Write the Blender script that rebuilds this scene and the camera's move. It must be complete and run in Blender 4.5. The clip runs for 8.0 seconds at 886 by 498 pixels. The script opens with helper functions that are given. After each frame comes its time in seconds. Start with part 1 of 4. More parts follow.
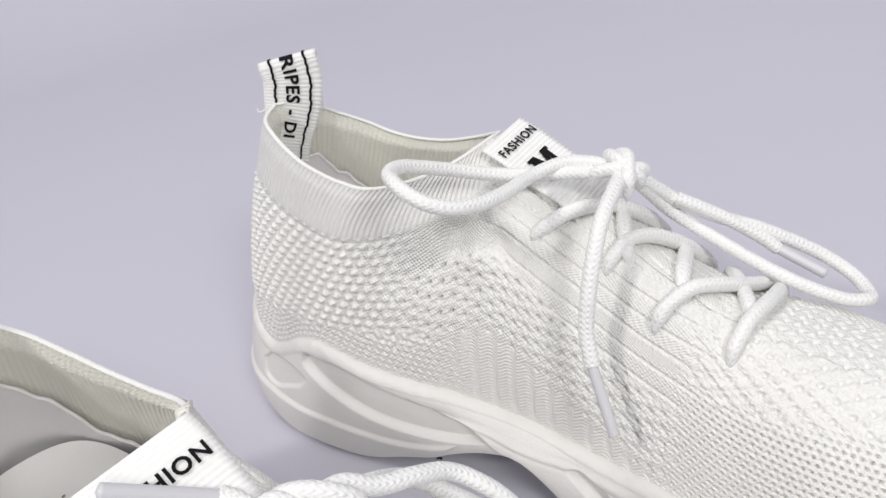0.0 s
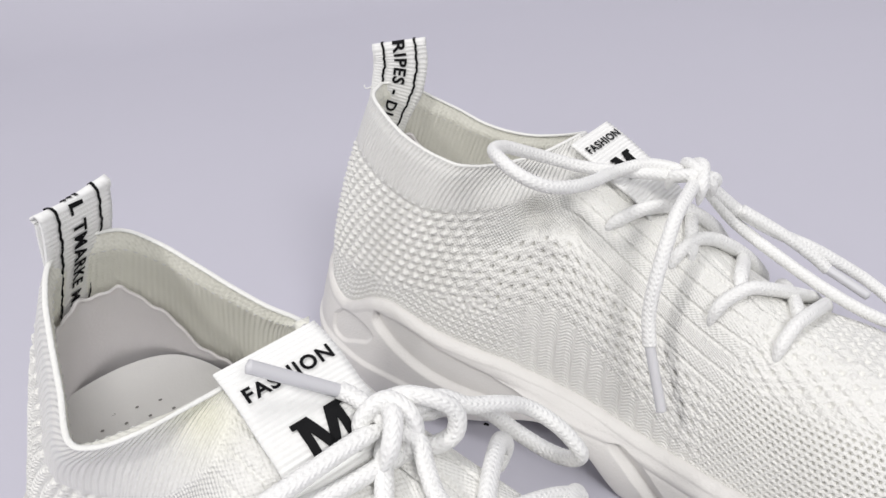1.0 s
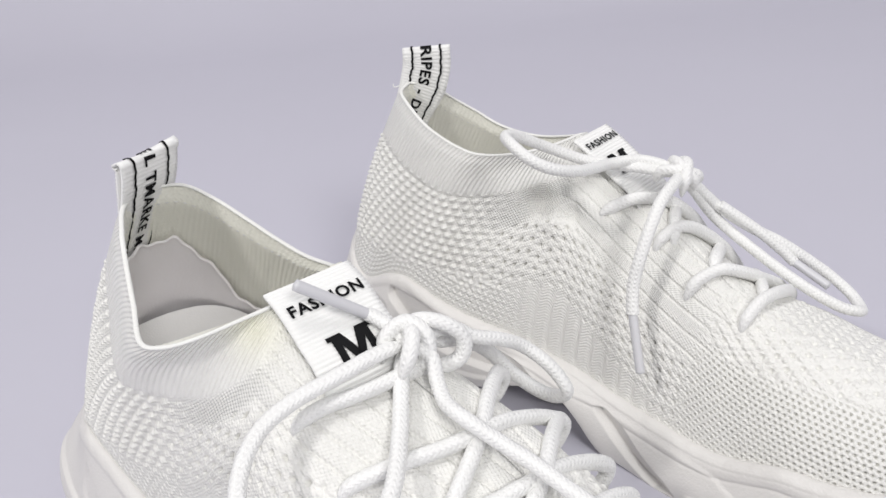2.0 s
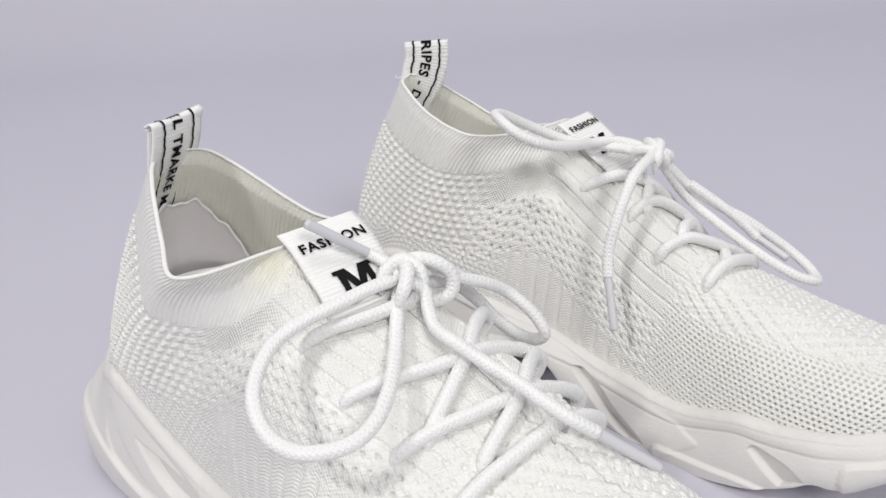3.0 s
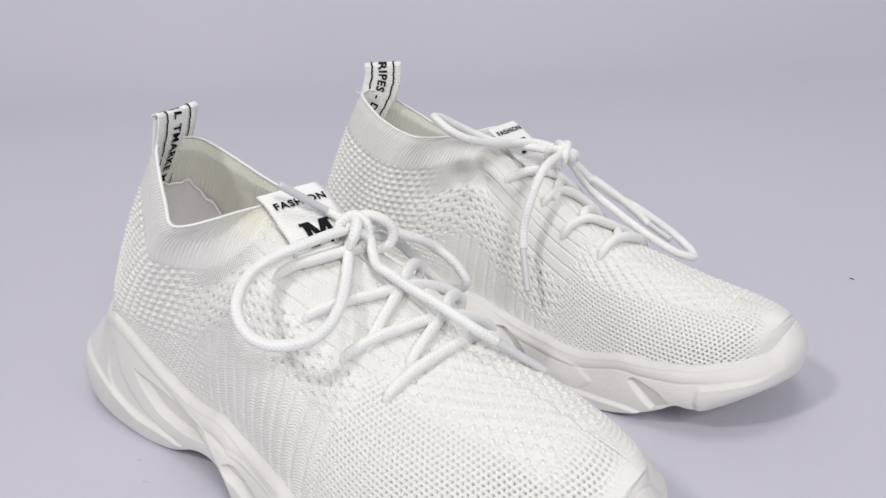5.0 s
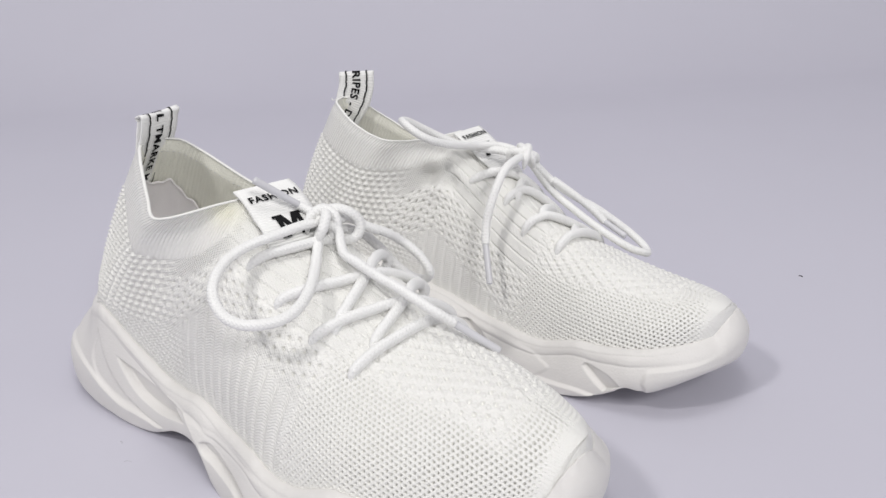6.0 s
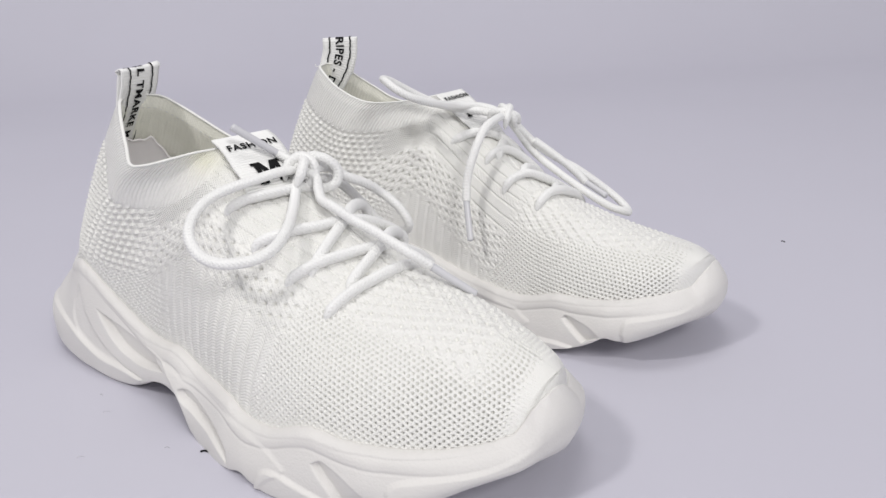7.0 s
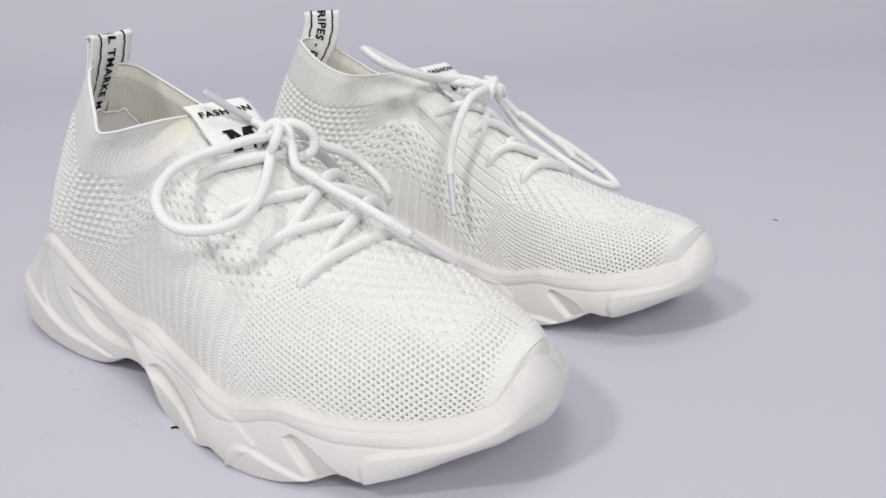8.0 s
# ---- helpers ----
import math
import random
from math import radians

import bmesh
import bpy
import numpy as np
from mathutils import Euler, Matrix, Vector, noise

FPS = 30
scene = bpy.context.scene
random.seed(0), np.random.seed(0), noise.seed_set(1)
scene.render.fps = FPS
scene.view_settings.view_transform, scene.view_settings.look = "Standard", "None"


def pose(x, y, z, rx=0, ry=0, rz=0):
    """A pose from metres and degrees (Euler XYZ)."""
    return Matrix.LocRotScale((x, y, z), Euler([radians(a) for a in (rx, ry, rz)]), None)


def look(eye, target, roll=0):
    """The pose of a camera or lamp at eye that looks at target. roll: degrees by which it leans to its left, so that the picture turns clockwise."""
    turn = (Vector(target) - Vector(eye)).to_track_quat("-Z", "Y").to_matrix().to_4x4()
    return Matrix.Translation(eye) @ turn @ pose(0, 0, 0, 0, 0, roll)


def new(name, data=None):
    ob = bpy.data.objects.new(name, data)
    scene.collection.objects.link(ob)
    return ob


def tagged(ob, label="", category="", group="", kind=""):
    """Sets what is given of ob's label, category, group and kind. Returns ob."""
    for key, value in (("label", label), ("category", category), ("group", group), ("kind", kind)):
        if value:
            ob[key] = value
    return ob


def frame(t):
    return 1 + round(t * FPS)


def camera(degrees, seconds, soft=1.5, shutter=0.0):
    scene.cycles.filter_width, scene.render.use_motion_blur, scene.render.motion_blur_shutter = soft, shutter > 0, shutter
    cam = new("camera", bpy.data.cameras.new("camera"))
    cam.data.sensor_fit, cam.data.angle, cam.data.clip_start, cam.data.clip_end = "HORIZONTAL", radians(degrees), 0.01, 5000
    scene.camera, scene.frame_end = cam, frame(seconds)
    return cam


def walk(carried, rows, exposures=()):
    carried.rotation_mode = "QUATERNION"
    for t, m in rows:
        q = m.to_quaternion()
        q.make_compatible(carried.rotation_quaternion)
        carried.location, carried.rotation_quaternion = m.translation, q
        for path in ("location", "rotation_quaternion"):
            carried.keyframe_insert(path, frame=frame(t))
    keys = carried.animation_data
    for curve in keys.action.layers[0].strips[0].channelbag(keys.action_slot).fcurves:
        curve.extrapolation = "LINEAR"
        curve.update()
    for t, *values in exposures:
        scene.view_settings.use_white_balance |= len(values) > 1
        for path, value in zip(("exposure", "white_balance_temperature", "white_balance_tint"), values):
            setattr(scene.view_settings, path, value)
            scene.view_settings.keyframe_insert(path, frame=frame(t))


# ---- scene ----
cam = camera(56.98, 8.0)
PATH = [
    (0, (0.17457, -0.00140, 0.21197), (-0.04791, 0.25664, 0.00239), -16.65),
    (0.5, (0.17617, -0.01948, 0.21735), (-0.05110, 0.23746, 0.01161), -12.59),
    (1, (0.17520, -0.03772, 0.21705), (-0.05598, 0.22034, 0.01714), -9.44),
    (1.5, (0.18674, -0.05811, 0.21986), (-0.04689, 0.20310, 0.02702), -7.38),
    (3, (0.22349, -0.10117, 0.20954), (-0.01582, 0.16864, 0.03653), -5.03),
    (3.5, (0.24347, -0.12166, 0.21355), (0.00489, 0.15204, 0.04571), -4.46),
    (4, (0.25714, -0.13302, 0.21013), (0.02026, 0.14527, 0.04751), -3.86),
    (4.5, (0.26892, -0.14494, 0.20982), (0.03417, 0.13778, 0.05182), -3.43),
    (6, (0.30617, -0.17002, 0.20827), (0.07692, 0.12363, 0.06264), -2.81),
    (6.5, (0.31336, -0.17474, 0.20113), (0.08477, 0.12023, 0.05713), -2.85),
    (7, (0.31789, -0.17394, 0.18590), (0.08930, 0.12144, 0.04274), -2.87),
    (7.5, (0.31735, -0.16922, 0.17204), (0.08963, 0.12645, 0.02809), -2.90),
    (8, (0.31835, -0.16549, 0.17118), (0.09177, 0.13090, 0.02692), -2.84),
]
walk(cam, [(t, look(eye, target, roll)) for t, eye, target, roll in PATH], [(0.0, -0.06), (1.5, -0.07), (3.0, -0.15), (4.5, -0.18), (8.0, -0.18)])

# ---- light ----
world = bpy.data.worlds.new("world")
scene.world = world
world.use_nodes = True
world.node_tree.nodes["Background"].inputs[0].default_value = (0.96, 0.955, 1.0, 1)
world.node_tree.nodes["Background"].inputs[1].default_value = 0.455


def softbox(eye, target, size, watts, colour):
    """A square studio softbox that faces target."""
    data = bpy.data.lights.new("softbox", "AREA")
    data.shape, data.size, data.energy, data.color = "SQUARE", size, watts, colour
    ob = new("softbox", data)
    ob.matrix_world = look(eye, target)
    return ob


softbox((-0.47, -1.82, 2.42), (0.08, 0.1, 0.0), 0.30, 30, (1.0, 0.975, 0.96))
softbox((1.75, -0.75, 1.55), (0.05, 0.1, 0.0), 0.55, 22.5, (1.0, 0.985, 0.98))
# overhead fill, an unseen lamp added to brighten the shoes' insides and the sheet
softbox((0.05, 0.1, 2.3), (0.05, 0.2, 0.0), 0.8, 11.5, (1.0, 0.985, 0.985))

# ---- materials ----
class Nodes:
    """A small builder of node materials."""

    def __init__(self, name):
        self.mat = bpy.data.materials.new(name)
        self.mat.use_nodes = True
        self.tree = self.mat.node_tree
        self.bsdf = self.tree.nodes["Principled BSDF"]

    def add(self, kind, **inputs):
        node = self.tree.nodes.new(kind)
        for key, value in inputs.items():
            self.put(node.inputs[key.replace("_", " ")], value)
        return node

    def put(self, socket, value):
        if isinstance(value, bpy.types.NodeSocket):
            self.tree.links.new(value, socket)
        else:
            socket.default_value = value

    def math(self, op, a, b=0.0, c=0.0):
        node = self.tree.nodes.new("ShaderNodeMath")
        node.operation = op
        for socket, value in zip(node.inputs, (a, b, c)):
            self.put(socket, value)
        return node.outputs[0]

    def attr(self, name):
        node = self.tree.nodes.new("ShaderNodeAttribute")
        node.attribute_name = name
        return node

    def noise(self, scale, detail=3.0, vector=None):
        node = self.add("ShaderNodeTexNoise", Scale=scale, Detail=detail)
        node_vector = vector or self.tree.nodes.new("ShaderNodeTexCoord").outputs["Object"]
        self.put(node.inputs["Vector"], node_vector)
        return node.outputs["Fac"]

    def ramp(self, fac, low, high, dark, light):
        node = self.tree.nodes.new("ShaderNodeValToRGB")
        self.put(node.inputs[0], fac)
        for stop, place, colour in zip(node.color_ramp.elements, (low, high), (dark, light)):
            stop.position, stop.color = place, (*colour, 1)
        return node.outputs[0]

    def bump(self, height, distance, strength=1.0, normal=None):
        node = self.add("ShaderNodeBump", Height=height, Distance=distance, Strength=strength)
        if normal:
            self.put(node.inputs["Normal"], normal)
        return node.outputs[0]

    def done(self, colour, rough, normal=None, **more):
        self.put(self.bsdf.inputs["Base Color"], colour if isinstance(colour, bpy.types.NodeSocket) else (*colour, 1))
        self.put(self.bsdf.inputs["Roughness"], rough)
        if normal:
            self.put(self.bsdf.inputs["Normal"], normal)
        for key, value in more.items():
            self.put(self.bsdf.inputs[key.replace("_", " ")], value)
        return self.mat

    def sheer(self, share, colour):
        """Lets part of the light through, as thin cloth does."""
        glow = self.add("ShaderNodeBsdfTranslucent", Color=(*colour, 1))
        mix = self.add("ShaderNodeMixShader", Fac=share)
        self.tree.links.new(self.bsdf.outputs[0], mix.inputs[1])
        self.tree.links.new(glow.outputs[0], mix.inputs[2])
        self.tree.links.new(mix.outputs[0], self.tree.nodes["Material Output"].inputs[0])
        return self.mat


def cloth(name, dark, light, grain, depth, sheen=0.15, sheer=0.0, gloss=0.5):
    n = Nodes(name)
    colour = n.ramp(n.noise(60, 4), 0.3, 0.7, dark, light)
    n.done(colour, 0.85, n.bump(n.noise(grain, 2), depth), Sheen_Weight=sheen, Specular_IOR_Level=gloss)
    return n.sheer(sheer, light) if sheer else n.mat


def paper():
    n = Nodes("white paper")
    colour = n.ramp(n.noise(3.0, 4), 0.3, 0.7, (0.540, 0.531, 0.597), (0.556, 0.547, 0.614))
    return n.done(colour, 0.6, n.bump(n.noise(900, 2), 0.0001, 0.3))


def foam():
    n = Nodes("moulded foam")
    colour = n.ramp(n.noise(25, 4), 0.3, 0.7, (0.695, 0.68, 0.655), (0.725, 0.71, 0.685))
    return n.done(colour, 0.5, n.bump(n.noise(1100, 3), 0.00022, 0.8))


PAPER = paper()
FOAM = foam()


def knit():
    """White knit: fine loops all over, ribs on the collar, chevrons on the sides; lengths in metres from the UV map."""
    n = Nodes("white knit")
    uv = n.add("ShaderNodeSeparateXYZ", Vector=n.tree.nodes.new("ShaderNodeUVMap").outputs[0])
    u, w = uv.outputs[0], uv.outputs[1]

    def wave(x, pitch):
        return n.math("SINE", n.math("MULTIPLY", x, 2 * math.pi / pitch))

    rib = n.attr("rib").outputs["Fac"]
    chev = n.attr("chevron").outputs["Fac"]
    loops = n.math("MULTIPLY", wave(u, 0.0016), wave(w, 0.0013))
    grain = n.noise(1800, 3)
    drift = n.math("MULTIPLY", n.math("SUBTRACT", n.noise(220, 2), 0.5), 0.0011)
    ribs = n.math("ADD", n.math("MULTIPLY", wave(n.math("ADD", u, n.math("MULTIPLY", drift, 0.4)), 0.0019), 0.42), n.math("MULTIPLY", wave(n.math("ADD", w, n.math("MULTIPLY", u, 0.7)), 0.0011), 0.05))
    zig = n.math("ADD", n.math("ADD", w, drift), n.math("MULTIPLY", wave(n.math("ADD", u, drift), 0.0066), 0.0009))
    height = n.math("ADD", n.math("MULTIPLY", ribs, rib), n.math("MULTIPLY", wave(zig, 0.00125), n.math("MULTIPLY", chev, 0.22)))
    rest = n.math("MULTIPLY", n.attr("fine").outputs["Fac"], n.math("SUBTRACT", 1.0, n.math("MAXIMUM", rib, chev)))
    height = n.math("ADD", height, n.math("MULTIPLY", loops, rest))
    height = n.math("ADD", height, n.math("MULTIPLY", grain, 0.8))
    colour = n.ramp(n.noise(40, 4), 0.3, 0.7, (0.875, 0.87, 0.83), (0.90, 0.895, 0.86))
    stain = n.add("ShaderNodeMix", Factor=n.math("MULTIPLY", n.attr("stain").outputs["Fac"], 0.5))
    stain.data_type = "RGBA"
    n.put(stain.inputs[6], colour)
    n.put(stain.inputs[7], (0.85, 0.83, 0.55, 1))
    n.done(stain.outputs[2], 0.38, n.bump(height, 0.0004), Sheen_Weight=0.1, Specular_IOR_Level=0.6)
    return n.sheer(0.08, (0.94, 0.94, 0.88))


def ribbed(name, dark, light, pitch, depth, sheer):
    """Thin ribbed cloth, the ribs running down the sheet."""
    n = Nodes(name)
    uv = n.add("ShaderNodeSeparateXYZ", Vector=n.tree.nodes.new("ShaderNodeUVMap").outputs[0])
    across = n.math("SINE", n.math("MULTIPLY", uv.outputs[0], 2 * math.pi / pitch))
    down = n.math("SINE", n.math("MULTIPLY", uv.outputs[1], 2 * math.pi / (0.8 * pitch)))
    height = n.math("ADD", across, n.math("MULTIPLY", n.math("MULTIPLY", across, down), 0.7))
    height = n.math("ADD", height, n.noise(1200, 2))
    n.done(n.ramp(n.noise(50, 4), 0.3, 0.7, dark, light), 0.85, n.bump(height, depth), Sheen_Weight=0.1)
    return n.sheer(sheer, light)


KNIT = knit()
EDGE = cloth("collar edge", (0.82, 0.82, 0.785), (0.85, 0.85, 0.82), 1400, 0.0003)
INSOLE = cloth("insole cloth", (0.86, 0.855, 0.84), (0.89, 0.885, 0.87), 1600, 0.00008)
# dark grey stands for the shade inside the insole's holes
HOLE_SHADE = cloth("perforation shade", (0.22, 0.21, 0.2), (0.3, 0.29, 0.28), 900, 0.0001, 0.0)
LINING = ribbed("lining", (0.93, 0.925, 0.83), (0.96, 0.955, 0.87), 0.0019, 0.00008, 0.12)
SATIN = cloth("heel lining", (0.92, 0.89, 0.905), (0.945, 0.915, 0.93), 900, 0.0001, 0.1, 0.1)


def braided():
    """Lace cord: rows of fine V-shaped stitches round it; lengths in metres from the UV map."""
    n = Nodes("lace")
    uv = n.add("ShaderNodeSeparateXYZ", Vector=n.tree.nodes.new("ShaderNodeUVMap").outputs[0])
    slant = n.math("ADD", uv.outputs[0], n.math("MULTIPLY", n.math("PINGPONG", uv.outputs[1], 0.00095), 0.6))
    along = n.math("SINE", n.math("MULTIPLY", slant, 2 * math.pi / 0.00165))
    across = n.math("COSINE", n.math("MULTIPLY", uv.outputs[1], 2 * math.pi / 0.0019))
    height = n.math("ADD", n.math("MULTIPLY", along, n.math("ADD", n.math("MULTIPLY", across, 0.75), 0.25)), n.math("MULTIPLY", n.noise(2500, 3), 0.9))
    return n.done(n.ramp(n.noise(60, 4), 0.3, 0.7, (0.85, 0.85, 0.83), (0.88, 0.88, 0.865)), 0.62, n.bump(height, 0.00013), Sheen_Weight=0.1)


LACE = braided()
RIBBON = cloth("ribbon", (0.85, 0.85, 0.83), (0.88, 0.88, 0.86), 2500, 0.0001)
INK = cloth("black ink", (0.008, 0.008, 0.009), (0.015, 0.015, 0.016), 2500, 0.0001, 0.0, gloss=0.08)
DUST = cloth("grey dust", (0.47, 0.46, 0.50), (0.52, 0.51, 0.56), 900, 0.0001, 0.0)
AGLET = Nodes("aglet").done((0.62, 0.62, 0.64), 0.3)


# ---- mesh helpers ----
def grid_mesh(name, points, close_u=False, close_v=False, uv=None, layers=None):
    """A mesh over an (nu, nv, 3) array of points, with uv of the same shape and float layers."""
    nu, nv = points.shape[:2]
    i, j = np.meshgrid(np.arange(nu if close_u else nu - 1), np.arange(nv if close_v else nv - 1), indexing="ij")
    i2, j2 = (i + 1) % nu, (j + 1) % nv
    faces = np.stack([i * nv + j, i2 * nv + j, i2 * nv + j2, i * nv + j2], -1).reshape(-1, 4)
    return raw_mesh(name, points.reshape(-1, 3), faces, None if uv is None else uv.reshape(-1, 2), {k: v.ravel() for k, v in (layers or {}).items()})


def raw_mesh(name, verts, faces, uv=None, layers=None):
    me = bpy.data.meshes.new(name)
    faces = np.asarray(faces, np.int32)
    me.vertices.add(len(verts))
    me.vertices.foreach_set("co", np.asarray(verts, np.float32).ravel())
    me.loops.add(faces.size)
    me.loops.foreach_set("vertex_index", faces.ravel())
    me.polygons.add(len(faces))
    me.polygons.foreach_set("loop_start", np.arange(len(faces), dtype=np.int32) * faces.shape[1])
    me.update(calc_edges=True)
    me.polygons.foreach_set("use_smooth", np.ones(len(faces), bool))
    if uv is not None:
        layer = me.uv_layers.new(name="UVMap")
        layer.data.foreach_set("uv", np.asarray(uv, np.float32)[faces.ravel()].ravel())
    for key, values in (layers or {}).items():
        at = me.attributes.new(key, "FLOAT", "POINT")
        at.data.foreach_set("value", np.asarray(values, np.float32))
    me.validate()
    return me


def part(name, me, material, parent, label=""):
    """Links a mesh as one object under a thing or a part."""
    ob = new(name, me)
    me.materials.append(material)
    ob.parent = parent
    return tagged(ob, label)


def structure(name, me, material, label, category):
    ob = new(name, me)
    me.materials.append(material)
    return tagged(ob, label, category, kind="structure")


# ---- the white sheet on which the shoes stand, swept up behind them ----
def sweep_mesh():
    """A sheet that lies flat, bends up in a wide curve behind the shoes and goes on as an upright back."""
    run = [(-1.5, 0.0), (0.75, 0.0)]
    run += [(0.75 + 0.45 * math.sin(a), 0.45 - 0.45 * math.cos(a)) for a in np.linspace(0.05, math.pi / 2, 24)]
    run += [(1.2, 1.6)]
    run = np.array(run)
    flat = np.linspace(-1.5, 0.75, 20)[1:-1]
    run = np.concatenate([run[:1], np.stack([flat, 0 * flat], 1), run[1:]])
    side = np.linspace(-2.0, 2.0, 30)
    ahead, right = np.array((-0.62, 0.785)), np.array((0.785, 0.62))
    pts = np.zeros((len(run), len(side), 3))
    pts[..., :2] = run[:, None, :1] * ahead + side[None, :, None] * right
    pts[..., 2] = run[:, None, 1]
    return grid_mesh("sheet", pts)


structure("ground", sweep_mesh(), PAPER, "seamless pale lavender white sheet swept up behind the shoes", "backdrop")


# ---- curves and sweeps ----
def smooth_curve(points, t, closed=False):
    """Catmull-Rom through the points, at t in 0..1 (even steps from point to point)."""
    p = np.asarray(points, float)
    n = len(p)
    u = np.asarray(t) * (n if closed else n - 1)
    i = np.clip(np.floor(u).astype(int), 0, (n if closed else n - 1) - 1)
    f = (u - i)[..., None]
    pick = (lambda k: p[k % n]) if closed else (lambda k: p[np.clip(k, 0, n - 1)])
    a, b, c, d = pick(i - 1), pick(i), pick(i + 1), pick(i + 2)
    return 0.5 * (2 * b + (c - a) * f + (2 * a - 5 * b + 4 * c - d) * f**2 + (3 * b - a - 3 * c + d) * f**3)


def even(points, n, closed=False):
    """n points evenly spaced along the smooth curve through the points."""
    fine = smooth_curve(points, np.linspace(0, 1, 2000), closed)
    run = np.r_[0, np.cumsum(np.linalg.norm(np.diff(fine, axis=0), axis=1))]
    at = np.linspace(0, run[-1], n + 1)[:-1] if closed else np.linspace(0, run[-1], n)
    return np.stack([np.interp(at, run, fine[:, k]) for k in range(fine.shape[1])], 1)


def soft(x, low, high):
    """Smooth step from 0 at low to 1 at high."""
    f = np.clip((x - low) / (high - low), 0, 1)
    return f * f * (3 - 2 * f)


def curve1(x, knots):
    """A smooth function of x through the knots (x, value)."""
    k = np.asarray(knots, float)
    xs, ys = k[:, 0], k[:, 1]
    slope = np.gradient(ys, xs)
    i = np.clip(np.searchsorted(xs, x) - 1, 0, len(xs) - 2)
    h = xs[i + 1] - xs[i]
    f = np.clip((x - xs[i]) / h, 0, 1)
    return (2 * f**3 - 3 * f**2 + 1) * ys[i] + (f**3 - 2 * f**2 + f) * h * slope[i] + (3 * f**2 - 2 * f**3) * ys[i + 1] + (f**3 - f**2) * h * slope[i + 1]


def unit(v):
    return v / np.maximum(np.linalg.norm(v, axis=-1, keepdims=True), 1e-12)


def normals(p):
    """Unit normals of a grid of points."""
    return unit(np.cross(np.gradient(p, axis=0), np.gradient(p, axis=1)))


def arc(p, axis):
    """Length along one axis of a grid of points."""
    d = np.linalg.norm(np.diff(p, axis=axis), axis=-1)
    zero = np.zeros_like(np.take(d, [0], axis=axis))
    return np.cumsum(np.concatenate([zero, d], axis=axis), axis=axis)


def tube(path, radius, step, around, braid=0.0, taper=0.0, flat=1.0):
    """Points of a tube along a smooth path: braided like a lace if braid is set, its ends drawn in by taper."""
    fine = smooth_curve(path, np.linspace(0, 1, 1500))
    length = np.linalg.norm(np.diff(fine, axis=0), axis=1).sum()
    c = even(path, max(int(length / step), 8))
    t = unit(np.gradient(c, axis=0))
    side = np.zeros_like(c)
    ref = unit(np.cross(t[0], (0.3, 0.2, 1.0)))
    for i in range(len(c)):
        ref = unit(ref - t[i] * (ref @ t[i]))
        side[i] = ref
    up = np.cross(t, side)
    ang = np.linspace(0, 2 * math.pi, around, endpoint=False)
    s = np.linspace(0, length, len(c))[:, None]
    r = np.full((len(c), around), radius)
    if braid:
        k = 2 * math.pi * s / 0.0042
        cells = np.cos(k + 6 * ang) * np.cos(k - 6 * ang)
        r = r + braid * (np.abs(cells) ** 0.5 - 0.5)
    if taper:
        end = np.minimum(s, length - s)
        r = r * np.sqrt(np.clip(end / taper, 0.02, 1))
    p = c[:, None] + r[..., None] * (np.cos(ang)[:, None] * side[:, None] + flat * np.sin(ang)[:, None] * up[:, None])
    uv = np.stack(np.broadcast_arrays(s, np.minimum(ang, 2 * math.pi - ang) * radius), -1)
    return p, uv


def tube_mesh(name, path, radius, step=0.0006, around=20, braid=0.0, taper=0.0, flat=1.0):
    p, uv = tube(path, radius, step, around, braid, taper, flat)
    n, m = p.shape[:2]
    i, j = np.meshgrid(np.arange(n - 1), np.arange(m), indexing="ij")
    j2 = (j + 1) % m
    faces = np.stack([i * m + j, i * m + j2, (i + 1) * m + j2, (i + 1) * m + j], -1).reshape(-1, 4)
    verts = np.concatenate([p.reshape(-1, 3), p[0].mean(0)[None], p[-1].mean(0)[None]])
    k = np.arange(0, m, 2)
    caps = np.concatenate([np.stack([0 * k + n * m, (k + 2) % m, k + 1, k], 1), np.stack([0 * k + n * m + 1, (n - 1) * m + k, (n - 1) * m + k + 1, (n - 1) * m + (k + 2) % m], 1)])
    uvs = np.concatenate([uv.reshape(-1, 2), uv[0, :1], uv[-1, :1]])
    return raw_mesh(name, verts, np.concatenate([faces, caps]), uvs)


# ---- the form of a right sneaker: heel to toe along +x, its outer side at -y, the sole on z = 0 ----
OUTER = [(-0.0255, -0.001), (-0.0245, -0.0195), (-0.0150, -0.0368), (0.006, -0.0462), (0.04, -0.048), (0.075, -0.0465), (0.115, -0.051), (0.15, -0.0585), (0.175, -0.0595),
         (0.2, -0.0545), (0.225, -0.0455), (0.244, -0.033), (0.2592, -0.0192), (0.2656, 0.0025)]
INNER = [(-0.0255, -0.001), (-0.0210, 0.0190), (-0.0095, 0.0365), (0.0095, 0.0450), (0.04, 0.0468), (0.075, 0.0430), (0.105, 0.0385), (0.14, 0.041), (0.175, 0.0465),
         (0.205, 0.0485), (0.231, 0.0458), (0.247, 0.0375), (0.2585, 0.0235), (0.2656, 0.0025)]
LOOP = OUTER + INNER[-2:0:-1]


